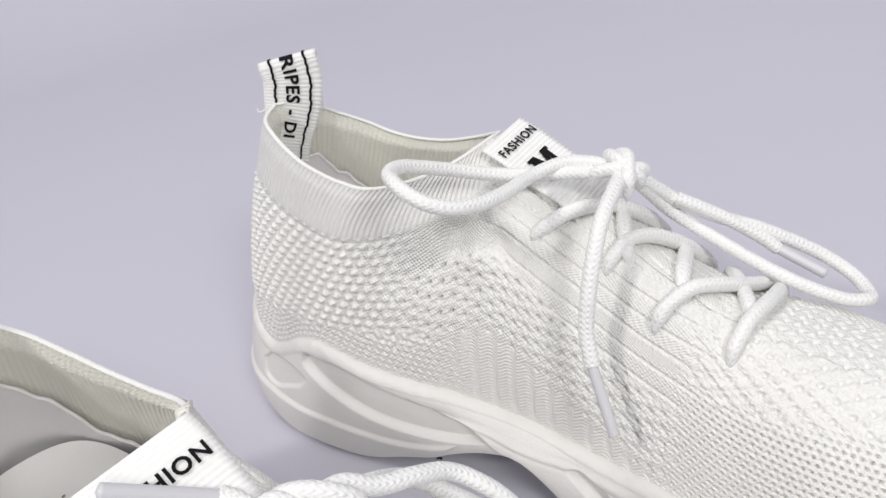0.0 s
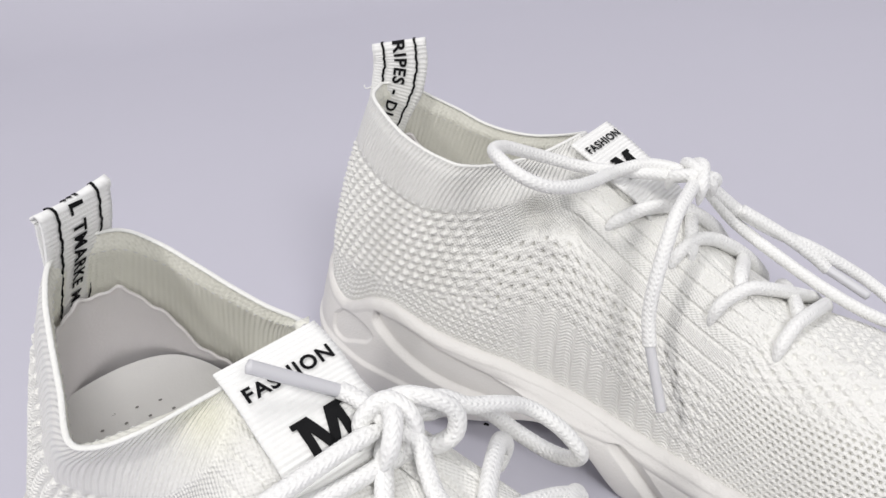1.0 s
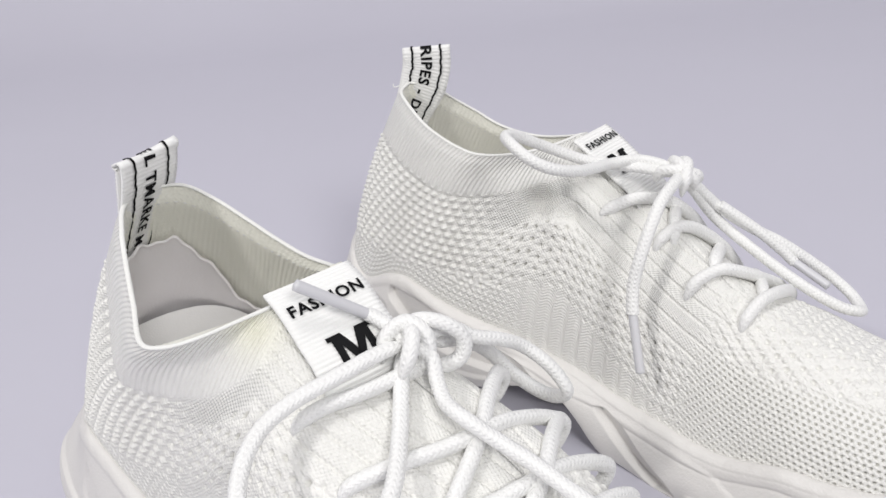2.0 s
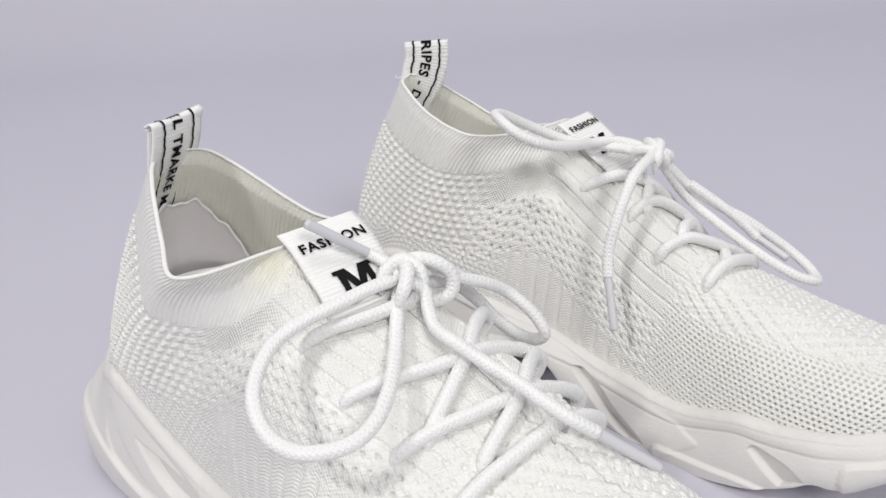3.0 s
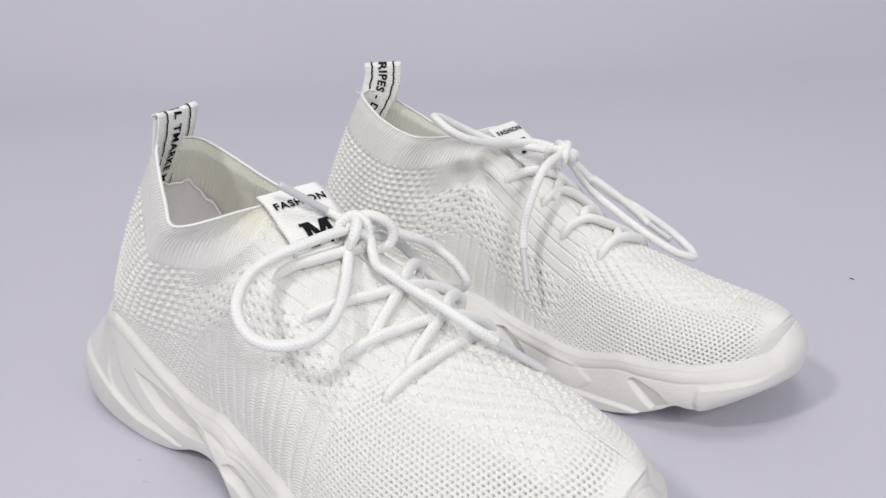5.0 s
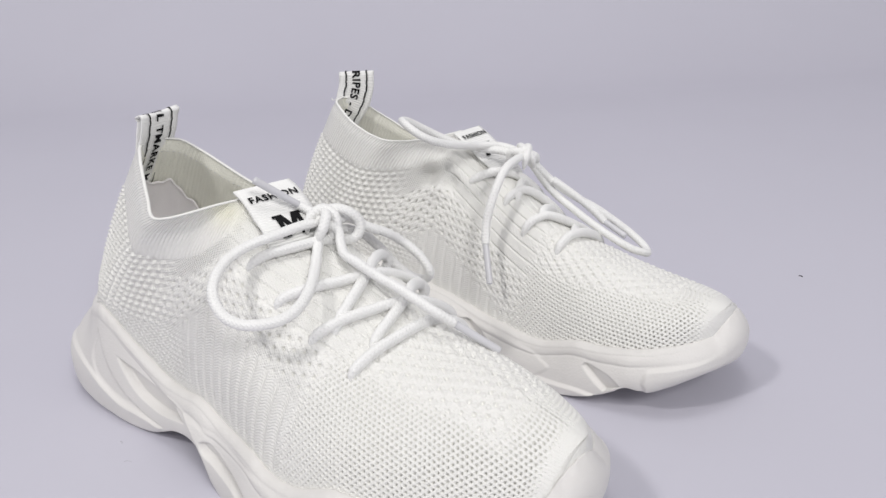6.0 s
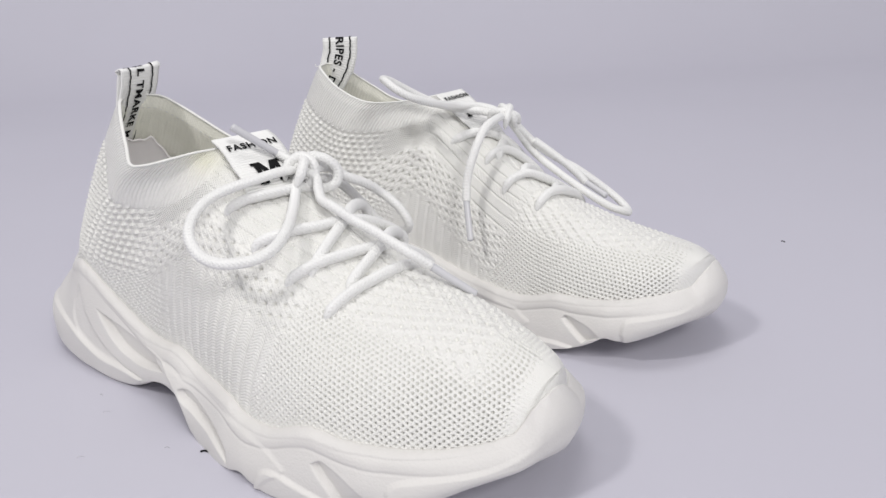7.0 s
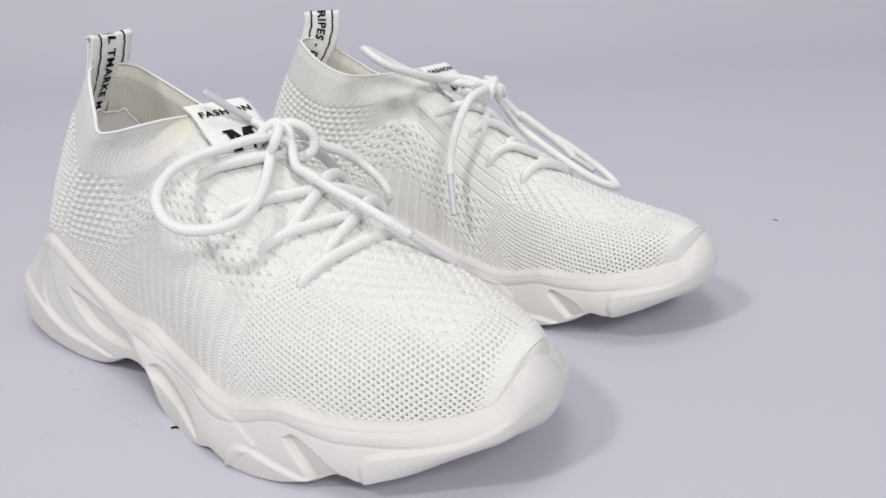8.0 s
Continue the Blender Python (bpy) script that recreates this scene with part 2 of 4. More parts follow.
def half_outline(outer, n):
    """n even points along one side of the closed outline, heel to toe."""
    turn = (len(OUTER) - 1) / len(LOOP)
    t = np.linspace(0, turn, 1500) if outer else np.linspace(1, turn, 1500)
    fine = smooth_curve(LOOP, np.clip(t, 0, 1 - 1e-9), True)
    run = np.r_[0, np.cumsum(np.linalg.norm(np.diff(fine, axis=0), axis=1))]
    return np.stack([np.interp(np.linspace(0, run[-1], n), run, fine[:, k]) for k in (0, 1)], 1)


# Height of the sole's upper lip and of its lower edge, by the share of the way round from heel to toe, outer and inner side.
LIP_OUT = [(0, 0.05), (0.06, 0.0485), (0.12, 0.046), (0.17, 0.046), (0.21, 0.0505), (0.235, 0.0525), (0.25, 0.0512), (0.283, 0.0455), (0.315, 0.039),
           (0.334, 0.035), (0.354, 0.031), (0.372, 0.0284), (0.394, 0.0275), (0.416, 0.0278), (0.4385, 0.029), (0.459, 0.0283), (0.484, 0.0262), (0.51, 0.0252),
           (0.5416, 0.025), (0.573, 0.0243), (0.598, 0.0216), (0.621, 0.0209), (0.642, 0.0212), (0.661, 0.0223), (0.688, 0.0253), (0.711, 0.027), (0.7305, 0.026),
           (0.75, 0.0247), (0.775, 0.0242), (0.8, 0.0242), (0.8366, 0.0247), (0.865, 0.0254), (0.89, 0.0271), (0.919, 0.0298), (0.938, 0.0317), (0.95, 0.0348),
           (0.96, 0.0385), (0.971, 0.0405), (0.987, 0.0424), (1, 0.0425)]
LIP_IN = [(0, 0.05), (0.06, 0.049), (0.12, 0.043), (0.178, 0.0375), (0.206, 0.0406), (0.229, 0.0445), (0.25, 0.0463), (0.272, 0.0463), (0.289, 0.0442),
          (0.315, 0.0406), (0.34, 0.0377), (0.365, 0.0358), (0.39, 0.0341), (0.414, 0.0326), (0.434, 0.0302), (0.461, 0.028), (0.502, 0.0256), (0.543, 0.0228),
          (0.577, 0.0209), (0.603, 0.0202), (0.653, 0.0197), (0.681, 0.0205), (0.715, 0.024), (0.739, 0.0266), (0.775, 0.0272), (0.818, 0.0288), (0.863, 0.031),
          (0.903, 0.0328), (0.936, 0.034), (0.955, 0.035), (0.965, 0.0375), (0.985, 0.0412), (1, 0.0425)]
FOOT_OUT = [(0, 0.022), (0.06, 0.018), (0.12, 0.01), (0.17, 0.005), (0.201, 0.0025), (0.235, 0.0003), (0.26, 0), (0.33, 0), (0.3493, 0.0012), (0.372, 0.0045),
            (0.395, 0.0085), (0.42, 0.0115), (0.455, 0.0125), (0.4837, 0.0085), (0.495, 0.003), (0.51, 0), (0.6, 0), (0.625, 0.0025), (0.64, 0.0005), (0.65, 0),
            (0.72, 0), (0.7516, 0.0025), (0.7644, 0.0048), (0.777, 0.007), (0.7885, 0.0072), (0.8, 0.0057), (0.827, 0.0075), (0.858, 0.01), (0.89, 0.0132),
            (0.916, 0.0152), (0.943, 0.0155), (0.974, 0.014), (1, 0.0125)]
FOOT_IN = [(0, 0.022), (0.06, 0.018), (0.12, 0.01), (0.17, 0.004), (0.21, 0.0005), (0.24, 0), (0.32, 0.001), (0.35, 0.0045), (0.396, 0.0085), (0.424, 0.012),
           (0.455, 0.015), (0.49, 0.016), (0.512, 0.0125), (0.531, 0.006), (0.55, 0.0005), (0.57, 0), (0.735, 0), (0.765, 0.0028), (0.79, 0.0062), (0.805, 0.009),
           (0.824, 0.0128), (0.84, 0.0118), (0.85, 0.0116), (0.877, 0.0132), (0.905, 0.0146), (0.946, 0.015), (0.975, 0.014), (1, 0.0125)]
# Height of the instep's ridge along the shoe, and how far its flanks lean in from a full arch; each shoe is worn a little differently.
RIDGE_R = [(0.09, 0.1085), (0.1, 0.1065), (0.12, 0.0968), (0.142, 0.0856), (0.16, 0.0765), (0.178, 0.0664), (0.2, 0.0598), (0.22, 0.0570), (0.236, 0.0535), (0.247, 0.0508), (0.255, 0.0480), (0.26, 0.0450)]
LEAN_R = [(0.12, 0.0), (0.16, 0.27), (0.2, 0.34), (0.24, 0.55)]
LEAN_R_IN = [(0.12, -0.27), (0.16, -0.33), (0.2, 0.03), (0.24, 0.40)]
RIDGE_L = [(0.09, 0.1085), (0.1, 0.1065), (0.12, 0.0928), (0.142, 0.0819), (0.16, 0.0739), (0.178, 0.0642), (0.2, 0.0568), (0.22, 0.0525), (0.236, 0.0504), (0.247, 0.0496), (0.255, 0.0476), (0.26, 0.0450)]
LEAN_L = [(0.12, 0.19), (0.16, 0.60), (0.2, 0.46), (0.24, 0.30)]

# Sculpted leaves on the sole's sides, as (way round, height): lower or rear edge, upper or front edge, depth at the first edge
# (minus: cut in) and its share at the second.
FACETS_OUT = [([(0.0929, 0.0327), (0.0983, 0.0262), (0.1038, 0.0209), (0.111, 0.0166), (0.1234, 0.0145), (0.1424, 0.0185)],
               [(0.0929, 0.0327), (0.1035, 0.0292), (0.1136, 0.0252), (0.1229, 0.0226), (0.1322, 0.021), (0.1424, 0.0185)], -0.0042, 0.3),
              ([(0.0775, 0.0415), (0.0735, 0.0335), (0.0725, 0.0265), (0.0755, 0.0203), (0.0824, 0.0159), (0.0953, 0.0117), (0.107, 0.0102), (0.1237, 0.008)],
               [(0.0775, 0.0415), (0.0805, 0.0356), (0.085, 0.028), (0.0935, 0.0195), (0.1033, 0.013), (0.1146, 0.0088), (0.1237, 0.008)], -0.0009, 2.0),
              ([(0.0, 0.026), (0.03, 0.0255), (0.055, 0.0245), (0.066, 0.0228), (0.074, 0.0198), (0.0824, 0.0155), (0.0953, 0.0113), (0.107, 0.0098), (0.1237, 0.0076)],
               [(0.0, 0.0), (0.06, -0.004), (0.1, -0.001), (0.117, 0.003), (0.1237, 0.0076)], 0.0014, 0.2),
              ([(0.1258, 0.0232), (0.1382, 0.0222), (0.1486, 0.0185), (0.1575, 0.0125), (0.1637, 0.004), (0.168, -0.001)],
               [(0.1258, 0.0232), (0.16, 0.0215), (0.19, 0.0195), (0.2056, 0.0182), (0.2164, 0.016), (0.2245, 0.0128), (0.2265, 0.0105), (0.220, 0.006), (0.214, -0.001)], 0.0016, 0.4),
              ([(0.1575, 0.0165), (0.16, 0.013), (0.17, 0.01), (0.1831, 0.008), (0.1938, 0.0045), (0.1969, 0.003)],
               [(0.1575, 0.0165), (0.161, 0.0178), (0.1721, 0.0155), (0.1865, 0.0125), (0.1954, 0.008), (0.1969, 0.003)], -0.0038, 0.2),
              ([(0.2128, -0.001), (0.215, 0.006), (0.2183, 0.0094), (0.2235, 0.01), (0.231, 0.0082), (0.2377, 0.0063), (0.2471, 0.0036)],
               [(0.2128, -0.001), (0.23, -0.001), (0.2471, 0.0036)], 0.0015, 0.8),
              ([(0.2376, 0.0163), (0.2407, 0.0124), (0.2451, 0.0077), (0.2484, 0.0025)],
               [(0.2376, 0.0163), (0.2402, 0.0178), (0.2434, 0.0168), (0.2501, 0.0134), (0.2584, 0.0085)], -0.0034, 0.15),
              ([(0.2652, 0.0095), (0.2656, 0.0133), (0.2692, 0.016), (0.2765, 0.0175), (0.2853, 0.019), (0.2938, 0.0209), (0.3028, 0.0239), (0.3089, 0.0262), (0.3301, 0.034)],
               [(0.2652, 0.0095), (0.27, 0.004), (0.3, 0.006), (0.3301, 0.003)], 0.0013, 0.9)]
FACETS_IN = [([(0.0808, 0.0417), (0.0804, 0.037), (0.0852, 0.0327), (0.0931, 0.0272), (0.1038, 0.0215), (0.1147, 0.0187), (0.1277, 0.0175), (0.1401, 0.0177), (0.1493, 0.0195)],
              [(0.0808, 0.0417), (0.0868, 0.041), (0.0965, 0.039), (0.107, 0.0346), (0.1167, 0.0313), (0.127, 0.0288), (0.1368, 0.0258), (0.144, 0.0229), (0.1493, 0.0195)], -0.0036, 0.35),
             ([(0.052, 0.03), (0.053, 0.0235), (0.06, 0.0215), (0.0682, 0.024), (0.0761, 0.0268)],
              [(0.052, 0.03), (0.0572, 0.0334), (0.0647, 0.0346), (0.0747, 0.0338), (0.0797, 0.0307), (0.0761, 0.0268)], -0.0013, 0.8),
             ([(0.0, 0.026), (0.03, 0.0250), (0.05, 0.0215), (0.0734, 0.0179), (0.0879, 0.0168), (0.1023, 0.0145), (0.1137, 0.0133), (0.1272, 0.014), (0.138, 0.016)],
              [(0.0, 0.0), (0.06, -0.004), (0.11, 0.0), (0.128, 0.007), (0.138, 0.016)], 0.0014, 0.2),
             ([(0.1205, 0.029), (0.1368, 0.0262), (0.1453, 0.0228), (0.1533, 0.0186), (0.162, 0.0172), (0.169, 0.0125), (0.176, 0.005), (0.181, -0.001)],
              [(0.1205, 0.029), (0.16, 0.0225), (0.19, 0.0175), (0.2202, 0.0155), (0.2279, 0.0132), (0.2330, 0.0110), (0.226, 0.005), (0.219, -0.001)], 0.0016, 0.4),
             ([(0.1762, 0.0178), (0.1789, 0.0149), (0.1882, 0.0084), (0.1985, 0.0026), (0.205, 0.0003)],
              [(0.1762, 0.0178), (0.1801, 0.0185), (0.1873, 0.0153), (0.1984, 0.009), (0.2085, 0.0045), (0.213, 0.001)], -0.0038, 0.2),
             ([(0.2169, -0.001), (0.218, 0.0042), (0.2275, 0.005), (0.2399, 0.006), (0.249, 0.0066), (0.2593, 0.006)],
              [(0.2169, -0.001), (0.24, -0.001), (0.2593, 0.006)], 0.0016, 0.7),
             ([(0.2507, 0.0179), (0.2565, 0.0135), (0.2622, 0.0095)],
              [(0.2507, 0.0179), (0.252, 0.0195), (0.2576, 0.0187), (0.2643, 0.017), (0.2696, 0.0135)], -0.0032, 0.15),
             ([(0.279, 0.0165), (0.2796, 0.021), (0.282, 0.0232), (0.2891, 0.0245), (0.2977, 0.0258), (0.3083, 0.0272), (0.3301, 0.034)],
              [(0.279, 0.0165), (0.285, 0.007), (0.31, 0.006), (0.3301, 0.003)], 0.0013, 0.9)]


def near_line(x, z, line):
    """Distance from places (x, z) to a line of points."""
    best = np.full(x.shape, 1.0)
    for a, b in zip(line[:-1], line[1:]):
        d = b - a
        f = np.clip(((x - a[0]) * d[0] + (z - a[1]) * d[1]) / max(d @ d, 1e-12), 0, 1)
        best = np.minimum(best, np.hypot(x - a[0] - f * d[0], z - a[1] - f * d[1]))
    return best


def relief(x, z, facets):
    """Depth of the sculpted leaves at places (way round, height) of one side of the sole."""
    out = np.zeros_like(x)
    for rear, front, depth, share in facets:
        a, b = (smooth_curve(q, np.linspace(0, 1, 32)) for q in (rear, front))
        ring = np.concatenate([a, b[::-1]])
        inside = np.zeros(x.shape, bool)
        for p, q in zip(ring, np.roll(ring, -1, 0)):
            if p[1] != q[1]:
                inside ^= ((z < p[1]) != (z < q[1])) & (x < (q[0] - p[0]) * (z - p[1]) / (q[1] - p[1]) + p[0])
        da, db = near_line(x, z, a), near_line(x, z, b)
        f = da / np.maximum(da + db, 1e-9)
        inner = np.where(inside, np.minimum(da, db), -np.minimum(da, db))
        edge = soft(inner, -0.0004, 0.0007) if depth < -0.001 else soft(inner, -0.0007, 0.0011)
        out += edge * depth * (1 + (share - 1) * f)
    return out


def heel_lean(ring):
    """How far the sole's lip lies in from the outline round the heel: most on the outer side."""
    return (1 - soft(ring[:, 0], -0.02, 0.035)) * (0.0075 - 0.0080 * soft(ring[:, 1], -0.02, 0.022))


def toe_round(share):
    """How much the outline has gone over into the rounded toe bumper."""
    return soft(share, 0.80, 0.97)


def sole_mesh(flip):
    """The sculpted foam sole: profile rows round the outline, from the ground to the lip and over it, with a closed bottom."""
    half = 600
    n = 2 * half
    ring = np.concatenate([half_outline(True, half + 1)[:-1], half_outline(False, half + 1)[::-1][:-1]])
    outer = np.arange(n) < half
    way = np.where(outer, np.arange(n), n - np.arange(n)) / half
    tangent = np.roll(ring, -3, 0) - np.roll(ring, 3, 0)
    inward = unit(np.stack([-tangent[:, 1], tangent[:, 0]], 1))
    low = np.where(outer, curve1(way, FOOT_OUT), curve1(way, FOOT_IN))
    lip = np.where(outer, curve1(way, LIP_OUT), curve1(way, LIP_IN))
    v = np.linspace(0, 1, 108)
    prof = [(0.014, 0.0, 0.0008), (0.0052, 0.0, 0.0), (0.0024, 0.0, 0.0002), (0.0009, 0.0, 0.0009)]
    prof += [(0.0064 * f**1.6 - 0.0006 * math.sin(math.pi * f), 0.06 + 0.83 * f, 0.0) for f in v]
    prof += [(0.0064, 0.91, 0), (0.0066, 0.93, 0), (0.0070, 0.953, 0), (0.0076, 0.973, 0), (0.0084, 0.989, 0), (0.0094, 0.999, 0), (0.0104, 0.99, 0), (0.0116, 0.94, 0), (0.0135, 0.8, 0)]
    inset, share, lift = np.array(prof).T
    z = low[:, None] + (lip - low)[:, None] * share + lift
    along = np.broadcast_to(way[:, None], z.shape)
    cut = np.where(outer[:, None], relief(0.33 * along, z, FACETS_OUT), relief(0.33 * along, z, FACETS_IN))
    body = soft(share, 0.0, 0.06) * (1 - soft(share, 0.86, 0.92))
    band = lip[:, None] - z
    open_part = soft(along, 0.26, 0.34) * (1 - soft(along, 0.82, 0.92))
    groove = np.exp(-(((band - 0.0060) / 0.0006) ** 2)) * open_part
    ledge = 0.00025 * soft(band, 0.0056, 0.0066) * open_part
    heel = (heel_lean(ring)[:, None] + 0.0012 * (1 - soft(ring[:, :1], -0.02, 0.035))) * soft(share, 0.25, 0.9)
    toe = toe_round(way)[:, None]
    bumper = 0.010 * np.clip(1 - share / 0.45, 0, 1) ** 2 + 0.0056 * np.clip((share - 0.55) / 0.45, 0, 1) ** 1.8 + np.clip(inset - 0.0094, 0, 1)
    cut = cut * (1 - soft(along, 0.88, 0.97))
    bead = 0.0009 * np.exp(-(((band - 0.0030) / 0.0024) ** 2)) * open_part
    wobble = 0.00022 * np.sin(along * 260 + 1.3 * np.sin(along * 97)) * soft(share, 0.9, 1.0)
    deep = inset + toe * (bumper - inset) + heel + wobble - bead - cut * body + (0.0003 * groove + ledge) * body
    pts = np.zeros((n, len(prof), 3))
    pts[..., :2] = ring[:, None] + inward[:, None] * deep[..., None]
    pts[..., 2] = z
    if flip:
        pts[..., 1] *= -1
    nv = pts.shape[1]
    i, j = np.meshgrid(np.arange(n), np.arange(nv - 1), indexing="ij")
    i2 = (i + 1) % n
    faces = np.stack([i * nv + j, i2 * nv + j, i2 * nv + j + 1, i * nv + j + 1], -1).reshape(-1, 4)
    k = np.arange(1, half)
    caps = np.stack([(k - 1) * nv, ((n - k + 1) % n) * nv, ((n - k) % n) * nv, k * nv], 1)
    faces = np.concatenate([faces, caps])
    return raw_mesh("sole", pts.reshape(-1, 3), faces[:, ::-1] if flip else faces)


def ridge_columns(fronts, n):
    """Which column reaches the collar's front, and where the later columns meet the instep; the same for both sides."""
    xs = [half_outline(side, n)[:, 0] for side in (True, False)]
    x = np.clip((xs[0] + xs[1]) / 2, -1, 0.2582)
    k = int(np.searchsorted(x, fronts + 0.008))
    return k, fronts + (x[k:] - x[k]) * (0.2582 - fronts) / (x[-1] - x[k])


def upper_side(outer, collar, ridge_y, form, n, m):
    """Points of one side of the upper: n columns from heel to toe, m rows from the sole to the collar or the instep.
    Also the count of columns that end on the collar."""
    out = half_outline(outer, n)
    tangent = np.gradient(out, axis=0)
    inward = unit(np.stack([-tangent[:, 1], tangent[:, 0]], 1) * (1 if outer else -1))
    base = np.zeros((n, 3))
    way = np.linspace(0, 1, n)
    base[:, :2] = out + inward * (0.0097 + heel_lean(out) - 0.0040 * toe_round(way))[:, None]
    base[:, 2] = curve1(way, LIP_OUT if outer else LIP_IN) - 0.003
    front = collar[-1][0]
    k, rx = ridge_columns(front, n)
    ry = ridge_y[0] + (ridge_y[1] - ridge_y[0]) * soft(rx, 0.1, 0.17) + (0.006 - ridge_y[1]) * soft(rx, 0.19, 0.258)
    top = np.concatenate([even(collar, k + 1)[:-1], np.stack([rx, ry, curve1(rx, form[0]) + (collar[-1][2] - curve1(front, form[0])) * (1 - soft(rx, front, front + 0.04))], 1)])
    a = np.arange(n) / k
    s = np.linspace(0, 1, m)
    phi = s * math.pi / 2
    rear = (1 - soft(a, 0.35, 1.02))[:, None]
    heel = (1 - soft(a, 0.0, 0.6))[:, None]
    full = soft(base[:, 0], 0.15, 0.24)[:, None]
    lean = curve1(np.clip(base[:, 0], 0.12, 0.24), form[1 if outer else 2])[:, None]
    h = rear * (s**1.15 - 0.07 * heel * np.sin(math.pi * s) ** 1.2) + (1 - rear) * ((1 - lean) * (1 - np.cos(phi) ** (0.95 - 0.2 * full)) + lean * s)
    v = rear * s + (1 - rear) * ((1 - lean) * np.sin(phi) ** (0.92 - 0.2 * full) + lean * s)
    p = np.zeros((n, m, 3))
    p[..., :2] = base[:, None, :2] + (top - base)[:, None, :2] * h[..., None]
    p[..., 2] = base[:, None, 2] + (top - base)[:, None, 2] * v
    return p, k


def even_rows(p):
    """The same grid with its rows evenly spaced along each column."""
    run = arc(p, 1)
    m = p.shape[1]
    out = np.empty_like(p)
    for i in range(len(p)):
        at = np.linspace(0, run[i, -1], m)
        for c in range(3):
            out[i, :, c] = np.interp(at, run[i], p[i, :, c])
    return out


def blend_instep(a, b, k):
    """Rounds the join of the two sides over the instep and the toe."""
    m = a.shape[1]
    both = np.concatenate([a[k:], b[k:, ::-1][:, 1:]], 1)
    near = np.exp(-(((np.arange(2 * m - 1) - (m - 1)) / 64) ** 2))[None, :, None]
    fade = soft(np.arange(len(both)), 0, 40)[:, None, None]
    for _ in range(26):
        smooth = both.copy()
        smooth[:, 8:-8] = (both[:, :-16] + both[:, 16:] + both[:, 4:-12] + both[:, 12:-4] + both[:, 8:-8]) / 5
        both = both + (smooth - both) * near * fade
    a[k:], b[k:] = both[:, :m], both[:, m - 1 :][:, ::-1]


def lattice(u, w, pitch):
    """Bumps on a staggered lattice, 1 at their tops and about -0.5 between."""
    q = 2 * math.pi / pitch
    return (np.cos(q * u) + np.cos(q * (0.5 * u + 0.866 * w)) + np.cos(q * (0.5 * u - 0.866 * w))) / 3


def run_along(p, k):
    """Length along the rows of one side, counted from the collar's front."""
    u = arc(p, 0)
    c = int(0.8 * k)
    u = u - u[c] + u[c, -1]
    return u + 1.0 - u[k, -1]


def knit_relief(p, k, outer, stain, ridge):
    """Relief of the knit, in metres, with masks of its zones: p is one side of the upper."""
    n = len(p)
    u, w = run_along(p, k), arc(p, 1)
    below = w[:, -1:] - w
    u = u + (ridge - u[:, -1])[:, None] * (1 - soft(below, 0.0, 0.03)) * (np.arange(n) >= k)[:, None]
    x = p[..., 0]
    a = (np.arange(n) / k)[:, None]
    rear = 1 - soft(a, 0.99, 1.03)
    wide = 0.0185 + (0.0075 * soft(a, 0.45, 0.75) if outer else 0.0)
    band = rear * (1 - soft(below, wide, wide + 0.004))
    mesh = (1 - soft(a, 0.66, 0.9)) * soft(below, wide + 0.001, wide + 0.004) * soft(p[..., 2], 0.050, 0.058)
    toe = soft(x - 0.18 * (w - 0.03), 0.158, 0.170)
    reach = (0.028 if outer else 0.020) - 0.009 * soft(x, 0.17, 0.235)
    vamp = toe * (1 - soft(below, reach, reach + 0.008)) * (1 - soft(x, 0.23, 0.245))
    stay = soft(a, 0.96, 1.06) * (1 - toe) * (1 - soft(below, 0.036, 0.040)) * (1 - band)
    deep = 0.049 if outer else 0.056
    holes = (1 - mesh) * (1 - toe) * soft(a, 0.62, 0.8) * soft(below, 0.034, 0.039) * (1 - soft(below, deep, deep + 0.012)) * (1 - band)
    ripple = (1 - toe) * (1 - holes) * soft(x, 0.074, 0.105) * soft(below, deep - 0.002, deep + 0.012)
    low = (1 - soft(x, 0.074, 0.105)) * (1 - soft(p[..., 2], 0.050, 0.058)) * (1 - band)
    h = mesh * (0.00145 * soft(lattice(1.12 * below, 0.95 * u, 0.0038), -0.3, 0.95) - 0.0004) + 0.0005 * band * soft(below, 0.001, 0.005)
    h += toe * (1 - vamp) * (-0.0017 * soft(lattice(below, u, 0.00185), 0.2, 0.85)) * (1 - soft(x, 0.247, 0.254))
    flat = 1.08 * x
    h += vamp * (0.00018 * lattice(flat, below, 0.00205) + 0.0006 * soft(lattice(flat, below, 0.0046), 0.3, 0.9) - 0.0011 * soft(lattice(flat + 0.00307, below, 0.0046), 0.5, 0.95))
    stripe = np.cos(2 * math.pi * (below + 0.12 * u) / 0.0062)
    h += stay * -0.00065 * soft(stripe, 0.72, 0.98)
    h += holes * (-0.0019 * soft(lattice(u, below, 0.0042), 0.5, 0.95) + 0.0003 * lattice(u, below, 0.0021))
    h -= ripple * (0.0009 if outer else 0.0006) * soft(np.cos(2 * math.pi * u / 0.0066), 0.1, 1.0)
    h += low * 0.00040 * lattice(w, u, 0.0025)
    spot = np.exp(-(((p - stain) / (0.008, 0.007, 0.009)) ** 2).sum(-1)) if stain else 0 * h
    return h, {"rib": band, "chevron": ripple, "fine": 0.75 - 0.6 * toe - 0.45 * stay - 0.45 * mesh - 0.5 * holes - 0.35 * low, "stain": spot}, np.stack([u, w], -1)


